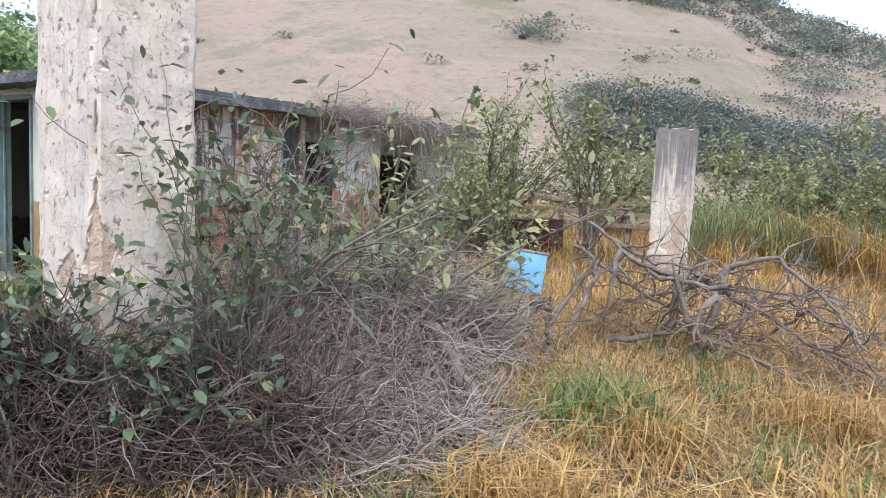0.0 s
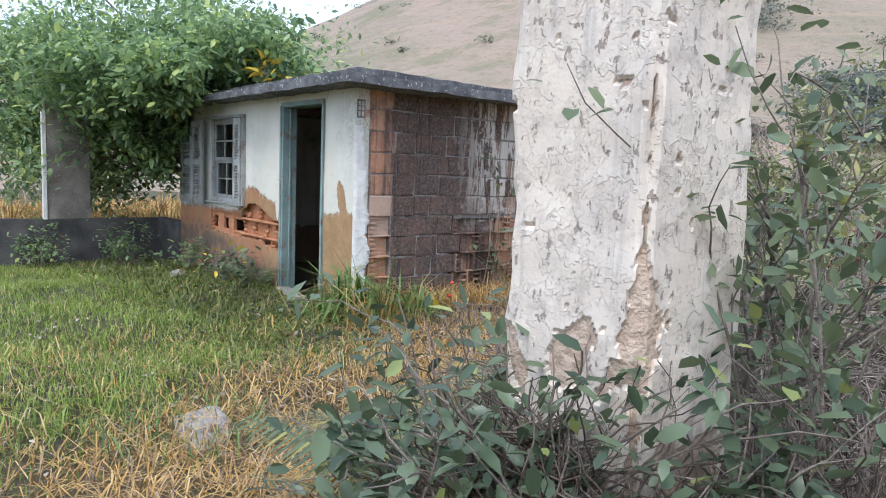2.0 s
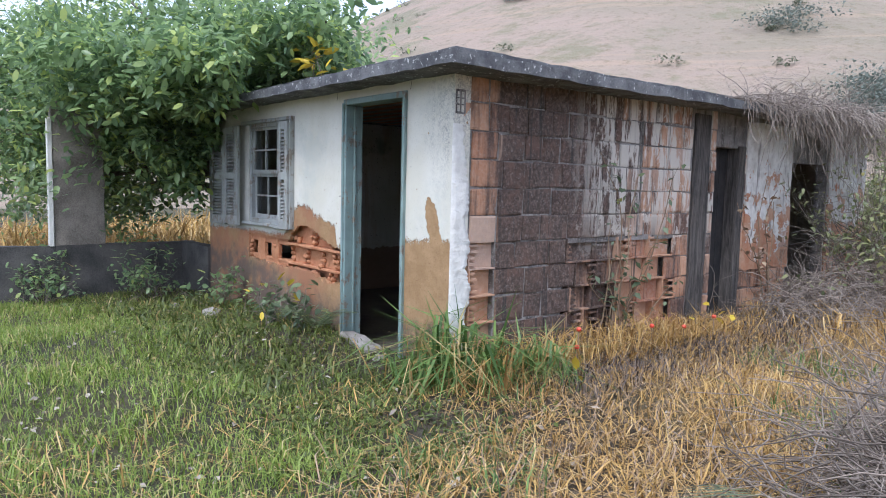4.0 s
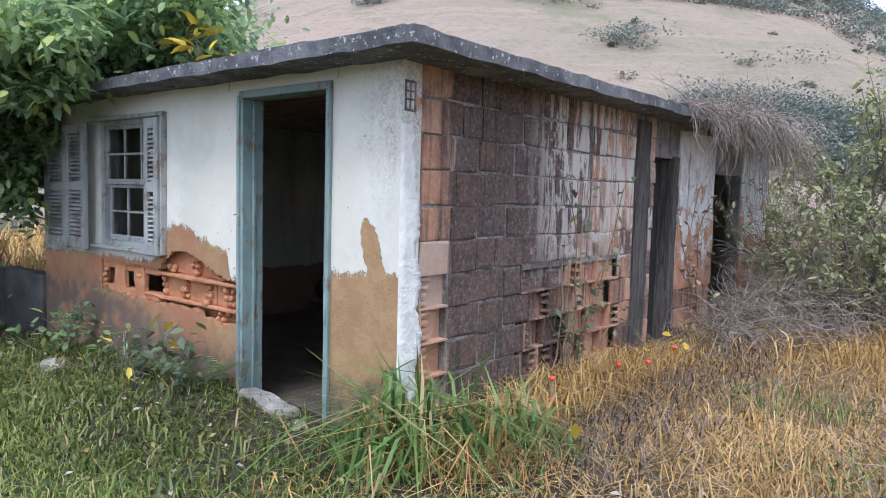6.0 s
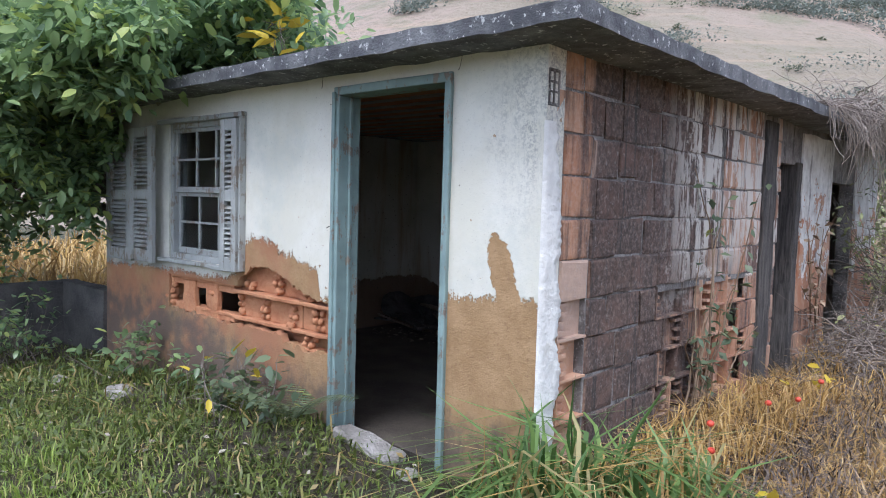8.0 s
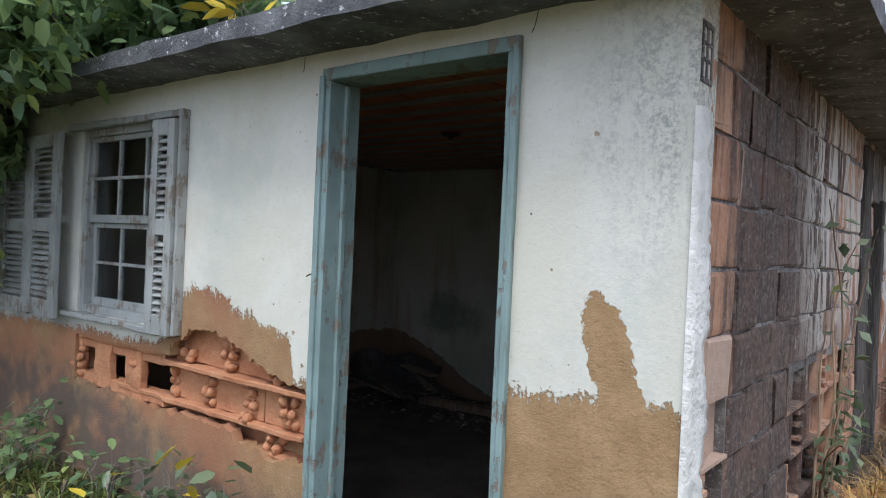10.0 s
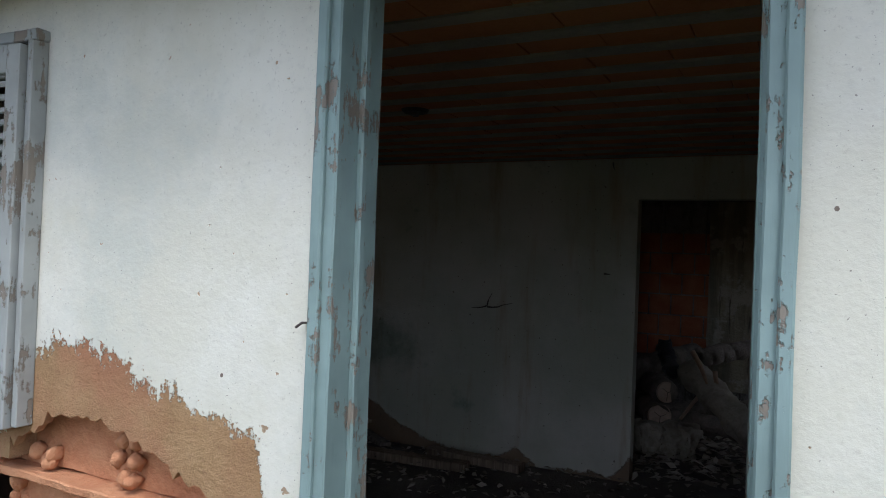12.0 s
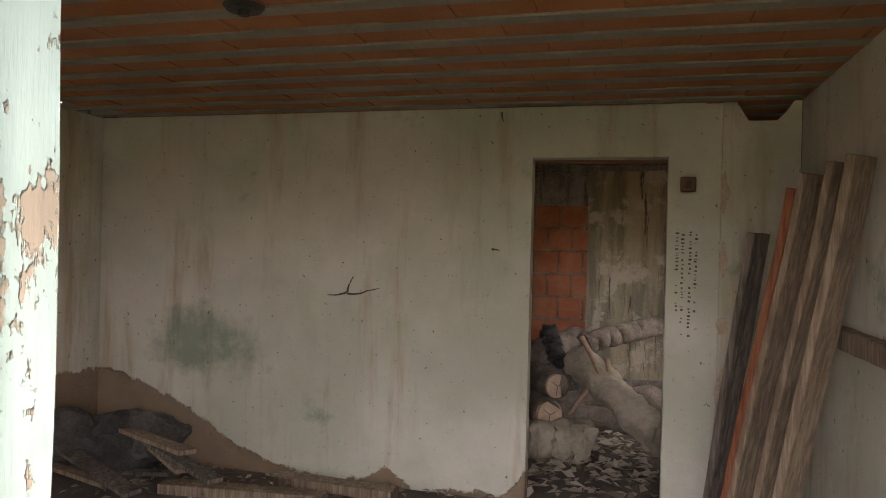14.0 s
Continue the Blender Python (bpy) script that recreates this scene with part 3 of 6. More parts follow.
def hill_height(az, d):
    """Height of the hills by bearing (degrees from +y to -x) and distance."""
    e = np.interp(az, [a for a, _ in RIDGE], [b for _, b in RIDGE])
    t = np.clip((d - 30) / 150, 0, 1)
    rise = t ** 1.15 * (1.9 - 0.9 * t)
    return -0.6 + (180 * np.tan(np.radians(e)) + 2.2) * rise - np.clip(d - 185, 0, 400) * 0.35


def build_hill():
    az = np.arange(-180, 180.1, 1.5)
    ds = np.concatenate([np.arange(24, 190, 5), [195, 210, 240, 300]])
    ga, gd = np.meshgrid(az, ds, indexing="ij")
    x, y = -4 - gd * np.sin(np.radians(ga)), 2 + gd * np.cos(np.radians(ga))
    z = hill_height(ga, gd)
    bump = np.array([noise.noise(Vector((a * 0.035, b * 0.035, 3))) + 0.5 * noise.noise(Vector((a * 0.09, b * 0.09, 7))) for a, b in zip(x.ravel(), y.ravel())]).reshape(x.shape)
    z = z + bump * np.clip((gd - 35) * 0.02, 0, 1.6)
    n = len(ds)
    i = (np.arange(len(az) - 1)[:, None] * n + np.arange(n - 1)[None, :]).reshape(-1, 1)
    q = i + np.array([[0, 1, n + 1, n]])
    tagged(new("backdrop_hill", many("backdrop_hill", np.stack([x, y, z], -1).reshape(-1, 3), q, M_HILL, True)), "dry grazed hillside under haze", "hill", kind="structure")


build_ground()
build_hill()

# ---- the house: walls ----
DX0, DX1, DZ1 = -9.06, -8.13, 2.265      # front door, outside of its frame
WX0, WX1, WZ0, WZ1 = -11.12, -10.12, 1.10, 2.16   # window
T = 0.15
TOP = 2.36

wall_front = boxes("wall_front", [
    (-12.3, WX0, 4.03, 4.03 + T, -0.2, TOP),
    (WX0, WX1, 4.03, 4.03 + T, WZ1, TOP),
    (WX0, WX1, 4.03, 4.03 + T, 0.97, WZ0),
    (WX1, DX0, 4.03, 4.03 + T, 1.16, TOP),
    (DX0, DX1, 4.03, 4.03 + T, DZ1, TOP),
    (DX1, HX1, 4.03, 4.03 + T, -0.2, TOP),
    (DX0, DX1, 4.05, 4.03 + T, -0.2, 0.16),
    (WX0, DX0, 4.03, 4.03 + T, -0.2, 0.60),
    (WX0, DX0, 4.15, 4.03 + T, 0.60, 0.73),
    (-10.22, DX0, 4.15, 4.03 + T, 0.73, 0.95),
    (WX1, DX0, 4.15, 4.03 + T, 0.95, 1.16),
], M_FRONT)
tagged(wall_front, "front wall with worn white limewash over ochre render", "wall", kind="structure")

SIDE = [(4.03 + T, 4.46, -0.2, 0.22), (4.03 + T, 4.46, 1.14, TOP), (4.46, 5.22, -0.2, TOP), (5.22, 6.86, -0.2, 0.24), (5.22, 6.86, 1.10, TOP), (6.86, 7.42, -0.2, TOP), (7.42, 7.95, 2.0, TOP), (7.95, 9.02, -0.2, TOP), (9.02, 9.92, 1.9, TOP), (9.92, 11.0, -0.2, TOP)]
wall_side = boxes("wall_side", [(-7.71, -7.575, a, b, c, d) for a, b, c, d in SIDE] + [(-7.71, -7.655, 5.22, 6.86, 0.24, 1.10), (-7.71, -7.655, 4.18, 4.46, 0.22, 1.14)], M_MORTAR)
tagged(wall_side, "side wall of blackened hollow clay bricks with two doorways", "wall", kind="structure")
tagged(boxes("wall_back", [(-12.3, -7.72, 10.85, 11.0, -0.2, TOP)], M_MORTAR), "rear wall of bare brickwork", "wall", kind="structure")
tagged(boxes("wall_west", [(-12.3, -12.15, 4.18, 10.85, -0.2, TOP)], M_ROOM), "end wall of the house, plastered", "wall", kind="structure")

# room side of the outer walls
for r in ((-7.735, -7.712, 4.19, 7.89, 0.0, TOP), (-12.14, WX0, 4.182, 4.20, 0.0, TOP), (DX1, -7.74, 4.182, 4.20, 0.0, TOP)):
    tagged(boxes("wall_lining", [r], M_ROOM), "stained plaster lining of the front room", "wall", kind="structure")

# inner wall with the doorway to the rear room
IX0, IX1, IZ1 = -9.17, -8.41, 2.06
wall_inner = tagged(boxes("wall_inner", [(-12.14, IX0, 7.90, 8.02, 0.0, TOP - 0.004), (IX0, IX1, 7.90, 8.02, IZ1, TOP - 0.004), (IX1, -8.22, 7.90, 8.02, 0.0, TOP - 0.004),
                            (-8.22, -8.13, 7.925, 8.02, 0.0, TOP - 0.004), (-8.13, -7.737, 7.90, 8.02, 0.0, 2.25), (-8.13, -8.06, 7.90, 8.02, 2.25, TOP - 0.004)], M_ROOM),
       "inner wall of green-stained plaster with a doorway", "wall", kind="structure")
def corner_hole():
    """Ragged plaster on both sides of the hole under the ceiling."""
    for pts in (((-8.062, 2.25), (-8.0, 2.25), (-8.03, 2.30), (-8.062, 2.356)), ((-7.86, 2.25), (-7.737, 2.25), (-7.737, 2.356), (-7.775, 2.356), (-7.81, 2.30))):
        n = len(pts)
        v = [(x, 7.90, z) for x, z in pts] + [(x, 8.0, z) for x, z in pts]
        f = [tuple(range(n)), tuple(range(2 * n - 1, n - 1, -1))] + [(i, n + i, n + (i + 1) % n, (i + 1) % n) for i in range(n)]
        under(new("plaster_edge", solid("plaster_edge", v, f, M_ROOM)), wall_inner)


corner_hole()
tagged(boxes("floor", [(-12.15, -7.72, 4.18, 10.85, -0.1, 0.04), (DX0, DX1, 4.10, 4.18, 0.1601, 0.17)], M_FLOOR), "dusty cement floor with rubbish", "floor", kind="structure")

# roof: a thin concrete slab with eaves
roof = boxes("roof_slab", [(-12.6, -7.22, 3.72, 4.05, 2.335, 2.415), (-7.575, -7.22, 4.05, 11.3, 2.335, 2.415), (-12.6, -12.25, 4.05, 11.3, 2.335, 2.415),
                           (-12.25, -7.575, 10.9, 11.3, 2.335, 2.415), (-12.25, -7.575, 4.05, 10.9, 2.43, 2.52)], M_SLAB)
roughen(roof, 0.012, 5.0, 0.16)
tagged(roof, "thin lichen-stained concrete roof slab with eaves", "roof", kind="structure")


def build_ceiling():
    """Joists along x with flat clay tiles between them, one mesh for each look."""
    rows, tiles = [], []
    y = 4.30
    while y < 10.8:
        rows.append((-12.15, -7.72, y - 0.04, y + 0.04, 2.357, 2.41))
        x = -12.15 + RNG.uniform(0, 0.28)
        while x < -7.75:
            tiles.append((x + 0.002, min(x + 0.292, -7.72), y + 0.042, y + 0.21, 2.362 + RNG.uniform(0, 0.006), 2.40))
            x += 0.295
        y += 0.252
    ceil = boxes("ceiling", tiles, M_TILE)
    tagged(ceil, "clay-tile ceiling between concrete joists", "ceiling", kind="structure")
    part("joists", boxes_bm(rows), M_JOIST, ceil, "grey concrete joists")


def boxes_bm(rows, bevel=0.0):
    bm = bmesh.new()
    for r in rows:
        add_box(bm, *r, bevel=bevel)
    return bm


build_ceiling()

# low soot-black wall and post beside the house
tagged(roughen(boxes("wall_low", [(-13.42, -13.28, 0.2, 4.10, -0.3, 0.70), (-13.28, -12.302, 4.0, 4.14, -0.3, 0.71)], M_SOOT), 0.012, 4, 0.2), "low soot-black parapet wall beside the house", "wall", kind="structure")
post = thing("veranda_post", "stained rendered post standing on the low black wall", "post", (-13.35, 2.75, 0.69))
def veranda_post():
    bm = boxes_bm([(-0.07, 0.07, -0.28, 0.30, 0.0, 1.75)], 0.01)
    o = part("shaft", bm, M_POST, post)
    roughen(o, 0.012, 4, 0.15)
    o = part("pale_edge", boxes_bm([(0.0, 0.085, -0.33, -0.275, 0.0, 1.55)], 0.006), M_ROUGHCAST, post, "pale bare corner of the post")
veranda_post()


# ---- gate pillars ----
def pillar(name, x, y, z0, half, height, label, broken=0.0):
    """A rendered square pillar: limewash skin with chips, a broken corner and a stripped foot."""
    ob = thing(name, label, "pillar", (x, y, z0), "gate pillars")
    nu, nv = 236, 240
    verts, bare = [], []
    for j in range(nv + 1):
        for i in range(nu):
            side, u = divmod(i, nu // 4)
            f = (u / (nu // 4)) * 2 - 1
            nx, ny = ((0, -1), (1, 0), (0, 1), (-1, 0))[side]
            px, py = nx * half - ny * f * half, ny * half + nx * f * half
            z = height * j / nv
            q = Vector((px + x, py + y, z + z0))
            d = 0.010 * noise.noise(q * 3.0) + 0.006 * noise.noise(q * 9.0)
            low = 0.8 * noise.noise(q * 3.2) + 0.5 * noise.noise(q * 8.0) + (1.02 - z) * 1.05
            run = half * (1 + f) if side == 1 else (1.7 * half * (1 - f) if side == 0 else 9.0)
            lip = 0.010 + 0.06 * noise.noise(q * 3.7) + 0.035 * noise.noise(q * 15) + 0.075 * math.exp(-((z - 1.12) / 0.13) ** 2)
            chip = noise.noise(Vector((q.x * 13, q.y * 13, q.z * 21))) + 0.35 * noise.noise(q * 40)
            gone = low > 0.34 or run < lip or chip > 0.66
            if gone:
                d -= 0.011 + 0.004 * noise.noise(q * 30)
            near = 1 - abs(f)
            if near < 0.14:
                d -= 0.10 * half * (0.14 - near) / 0.14 * (0.7 + 0.8 * noise.noise(q * 5.0))
            cap = broken * (0.5 + 0.9 * noise.noise(Vector((q.x * 4, q.y * 4, 1.0))))
            k = 1 + d / half
            verts.append((px * k, py * k, min(z, height - max(cap, 0.0))))
            bare.append(gone)
    faces, mats = [], []
    for j in range(nv):
        for i in range(nu):
            a, b = j * nu + i, j * nu + (i + 1) % nu
            faces.append((a, b, b + nu, a + nu))
            mats.append(1 if bare[a] and bare[b + nu] else 0)
    faces.append(tuple(nv * nu + i for i in range(nu)))
    mats.append(1)
    me = solid("shaft", verts, faces, M_PILLAR)
    me.materials.append(M_EARTHRENDER)
    me.polygons.foreach_set("material_index", mats)
    under(new("shaft", me), ob)
    return ob


pillar("gate_pillar", -3.105, 2.175, 0.05, 0.245, 3.1, "tall square pillar with flaking white limewash, vine-grown at its foot")
pillar("gate_pillar", -3.33, 10.4, 0.2, 0.23, 2.24, "weathered white square pillar broken at the top, in dry grass", 0.12)


# ---- the house: door, window, worn details ----
M_GLASS = Nodes("dusty_glass", 0.08)
M_GLASS.shader.inputs["Transmission Weight"].default_value = 1.0
M_GLASS.shader.inputs["IOR"].default_value = 1.2
M_GLASS = M_GLASS.done((0.75, 0.78, 0.78))
M_IRON = plain("rusty_iron", (0.10, 0.05, 0.03), (0.22, 0.12, 0.07), 12.0, 0.7, 0.3)
M_STONE = plain("pale_rubble", (0.21, 0.19, 0.165), (0.40, 0.37, 0.33), 6.0, depth=0.02)


def build_door():
    d = thing("door_1", "doorless front doorway with flaking teal wooden frame", "door frame", (DX0, 4.1, 0.2), kind="structure")
    def bar(name, r, label=""):
        x0, x1, y0, y1, z0, z1 = r
        o = part(name, boxes_bm([(x0 - DX0, x1 - DX0, y0 - 4.1, y1 - 4.1, z0 - 0.2, z1 - 0.2)], 0.004), M_TEAL, d, label)
        return roughen(o, 0.003, 6, 0.25)
    bar("jamb", (DX0, DX0 + 0.048, 4.012, 4.182, 0.1, DZ1 - 0.05))
    bar("jamb", (DX1 - 0.048, DX1, 4.012, 4.182, 0.1, DZ1 - 0.05))
    bar("header", (DX0, DX1, 4.010, 4.182, DZ1 - 0.05, DZ1))
    for x0, x1 in ((DX0 - 0.006, DX0 + 0.022), (DX1 - 0.020, DX1 + 0.006)):
        bar("casing_bead", (x0, x1, 3.998, 4.014, 0.12, DZ1 - 0.03))
    bar("door_stop", (DX0 + 0.046, DX0 + 0.062, 4.09, 4.115, 0.17, DZ1 - 0.06))
    bar("door_stop", (DX1 - 0.062, DX1 - 0.046, 4.09, 4.115, 0.17, DZ1 - 0.06))
    for z in (1.28, 2.0):
        part("hinge", boxes_bm([(-0.014, -0.006, -0.085, -0.075, z - 0.22, z - 0.195)], 0.002), M_IRON, d, "rusty iron hinge pin")


def shutter(name, x0, x1, y, z0, z1, label, angle=0.0):
    """A louvred leaf: stiles, rails and slats."""
    ob = thing(name, label, "shutter", (x0, y, z0), "window shutters")
    w, h = x1 - x0, z1 - z0
    st = 0.052 if w < 0.3 else 0.09
    for a, b in ((0, st), (w - st, w)):
        part("stile", boxes_bm([(a, b, -0.016, 0.016, 0, h)], 0.003), M_SHUTTER, ob)
    for a, b in ((0, 0.10), (h * 0.5 - 0.04, h * 0.5 + 0.04), (h - 0.08, h)):
        part("rail", boxes_bm([(st, w - st, -0.014, 0.014, a, b)], 0.003), M_SHUTTER, ob)
    bm = bmesh.new()
    add_box(bm, st, w - st, -0.016, 0.016, -0.003, 0.003, m=pose(0, 0, 0, 38))
    first = None
    z = 0.125
    while z < h - 0.10:
        if abs(z - h * 0.5) > 0.06:
            if first is None:
                first = part("slat", bm, M_SHUTTER, ob)
                first.location.z = z
            else:
                o = first.copy()
                scene.collection.objects.link(o)
                o.location.z = z
                o.rotation_euler.y = RNG.normal(0, 0.012)
        z += 0.036
    ob.rotation_euler.z = radians(angle)
    return ob


def build_window():
    w = thing("window_1", "old sash window with small panes and flaking paint", "window", (WX0, 4.1, WZ0), kind="structure")
    W, H = WX1 - WX0, WZ1 - WZ0
    fr = part("window_frame", boxes_bm([(0, 0.045, -0.06, 0.06, 0, H), (W - 0.045, W, -0.06, 0.06, 0, H), (0.045, W - 0.045, -0.06, 0.06, H - 0.05, H), (0.045, W - 0.045, -0.06, 0.06, 0, 0.045)], 0.004), M_SASH, w)
    for k, (z0, z1, y) in enumerate(((0.045, 0.52, 0.0), (0.52, H - 0.05, -0.025))):
        s = part("sash", boxes_bm([(0.045, 0.08, y - 0.015, y + 0.015, z0, z1), (W - 0.08, W - 0.045, y - 0.015, y + 0.015, z0, z1),
                                   (0.08, W - 0.08, y - 0.015, y + 0.015, z0, z0 + 0.045), (0.08, W - 0.08, y - 0.015, y + 0.015, z1 - 0.03, z1)], 0.003), M_SASH, w)
        cols = [0.08 + (W - 0.16) * i / 3 for i in range(4)]
        mid = (z0 + 0.045 + z1 - 0.03) / 2
        for x in cols[1:3]:
            part("glazing_bar", boxes_bm([(x - 0.009, x + 0.009, y - 0.012, y + 0.012, z0 + 0.045, z1 - 0.03)], 0.002), M_SASH, s)
        part("glazing_bar", boxes_bm([(0.08, W - 0.08, y - 0.011, y + 0.011, mid - 0.009, mid + 0.009)], 0.002), M_SASH, s)
        for i in range(3):
            for a, b in ((z0 + 0.045, mid - 0.009), (mid + 0.009, z1 - 0.03)):
                if (k, i) == (0, 2) and a < mid - 0.05:
                    continue
                p = part("pane", boxes_bm([(cols[i] + 0.008, cols[i + 1] - 0.008, y + 0.0, y + 0.003, a, b)]), M_GLASS, s)
                p.visible_shadow = False
    roughen(part("window_sill", boxes_bm([(-0.10, W + 0.06, -0.125, -0.02, -0.03, 0.0)], 0.004), M_SASH, w, "split wooden sill"), 0.006, 6, 0.1)
    roughen(part("lintel_board", boxes_bm([(-0.12, W + 0.10, -0.115, -0.055, H - 0.01, H + 0.025)], 0.004), M_SASH, w, "split board above the window"), 0.006, 6, 0.1)
    part("shutter_jamb", boxes_bm([(W + 0.078, W + 0.10, -0.12, -0.07, -0.02, H - 0.01)], 0.003), M_SHUTTER, w)


build_door()
build_window()
shutter("window_shutter", -10.225, -10.045, 3.962, 1.075, 2.135, "narrow louvred shutter leaf folded half over the window, flaking white", 4)
shutter("window_shutter", -12.17, -11.70, 3.99, 1.03, 2.14, "louvred shutter leaf folded back on the wall, grey white", 1)
shutter("window_shutter", -11.68, -11.20, 3.975, 1.05, 2.14, "louvred shutter leaf standing beside the window, grey white", -4)


def lumps(rows, rng):
    """Mortar squeezed through the cells of broken bricks: two columns of knuckles."""
    bm = bmesh.new()
    for x, y, z0, z1 in rows:
        n = max(2, int((z1 - z0) / 0.045))
        for k in range(n):
            for dx in (-0.022, 0.022):
                g = bmesh.ops.create_icosphere(bm, subdivisions=2, radius=1.0)
                s = Vector((rng.uniform(0.015, 0.023), rng.uniform(0.02, 0.035), rng.uniform(0.020, 0.028)))
                c = Vector((x + dx + rng.normal(0, 0.008), y + 0.012 + rng.normal(0, 0.012), z0 + (k + 0.5) * (z1 - z0) / n))
                for v in g["verts"]:
                    v.co = Vector((v.co.x * s.x, v.co.y * s.y, v.co.z * s.z)) * (1 + 0.45 * noise.noise(v.co * 1.7 + c * 60)) + c
    for f in bm.faces:
        f.smooth = True
    return bm


def build_front_damage():
    rng = np.random.default_rng(3)
    # lip of render above the broken bricks, with a ragged lower edge
    xs = np.linspace(WX1 - 0.0, DX0, 60)
    arch = np.interp(xs, [-10.12, -10.02, -9.9, -9.75, -9.6, -9.4, -9.25, -9.06], [1.02, 1.07, 1.13, 1.125, 1.09, 1.02, 0.97, 0.965]) + rng.normal(0, 0.008, 60)
    v = []
    for x, z in zip(xs, arch):
        v += [(x, 4.03, z), (x, 4.03, 1.16), (x, 4.058, z + 0.004), (x, 4.058, 1.16)]
    f = []
    for i in range(59):
        a, b = 4 * i, 4 * i + 4
        f += [(a, b, b + 1, a + 1), (a + 2, a + 3, b + 3, b + 2), (a, a + 2, b + 2, b)]
    under(new("render_lip", solid("render_lip", v, f, M_FRONT)), wall_front)
    xs = np.linspace(-11.12, -9.06, 70)
    low = np.interp(xs, [-11.12, -11.0, -10.6, -10.2, -9.8, -9.5, -9.3, -9.06], [0.72, 0.70, 0.685, 0.69, 0.70, 0.66, 0.63, 0.64]) + rng.normal(0, 0.012, 70)
    v, f = [], []
    for x, z in zip(xs, low):
        v += [(x, 4.03, 0.598), (x, 4.032, z), (x, 4.085, 0.598), (x, 4.085, z + rng.normal(0, 0.006))]
    for i in range(69):
        a, b = 4 * i, 4 * i + 4
        f += [(a, b, b + 1, a + 1), (a + 2, a + 3, b + 3, b + 2), (a + 1, b + 1, b + 3, a + 3)]
    under(new("render_lip", solid("render_lip", v, f, M_FRONT)), wall_front)
    # clay webs of the broken courses
    for r in ((-10.20, DX0, 4.038, 4.15, 0.915, 0.94), (-10.66, -9.14, 4.055, 4.15, 0.725, 0.75), (-11.12, -10.2, 4.05, 4.15, 0.945, 0.972),
              (-9.62, -9.2, 4.06, 4.15, 0.625, 0.64)):
        o = part("brick_web", boxes_bm([r], 0.004), M_CLEAN, wall_front, "broken orange clay web of a hollow brick")
        roughen(o, 0.007, 8, 0.06)
    # brick backs seen in the broken cells
    for x0, x1, z0, z1 in ((-10.20, -9.72, 0.94, 1.12), (-9.71, -9.07, 0.94, 1.08), (-10.20, -9.86, 0.75, 0.915), (-9.85, -9.46, 0.75, 0.915), (-9.45, -9.07, 0.75, 0.915)):
        o = part("brick", boxes_bm([(x0, x1, 4.105 + rng.uniform(-0.012, 0.012), 4.149, z0, z1)], 0.004), M_CLEAN, wall_front)
        roughen(o, 0.006, 7, 0.08)
    # piers between the three holes under the window
    for x0, x1 in ((-11.12, -11.09), (-10.937, -10.757), (-10.596, -10.428)):
        o = part("brick", boxes_bm([(x0, x1, 4.052, 4.098, 0.69, 0.948)], 0.006), M_CLEAN, wall_front)
        roughen(o, 0.01, 9, 0.05)
    for r in ((-11.12, -10.21, 4.062, 4.149, 0.69, 0.752), (-11.12, -10.21, 4.066, 4.149, 0.898, 0.948)):
        roughen(part("brick", boxes_bm([r], 0.004), M_CLEAN, wall_front), 0.008, 8, 0.06)
    part("mortar_knuckles", lumps([(-10.85, 4.065, 0.75, 0.90), (-10.51, 4.065, 0.75, 0.90), (-10.17, 4.09, 0.75, 0.91), (-10.04, 4.085, 0.95, 1.0), (-9.69, 4.075, 0.945, 1.10), (-9.36, 4.08, 0.945, 1.0),
                                   (-9.85, 4.075, 0.755, 0.90), (-9.54, 4.07, 0.735, 0.90), (-9.25, 4.075, 0.755, 0.90), (-9.36, 4.07, 0.64, 0.72), (-11.11, 4.05, 0.72, 0.90)], rng), M_CLEAN, wall_front, "mortar knuckles left by broken brick cells")


build_front_damage()


# near-black colour painted for the darkness inside the side doorway
M_DARKGAP = plain("dark_opening_board", (0.010, 0.010, 0.011), (0.032, 0.028, 0.026), 6.0, 0.95)


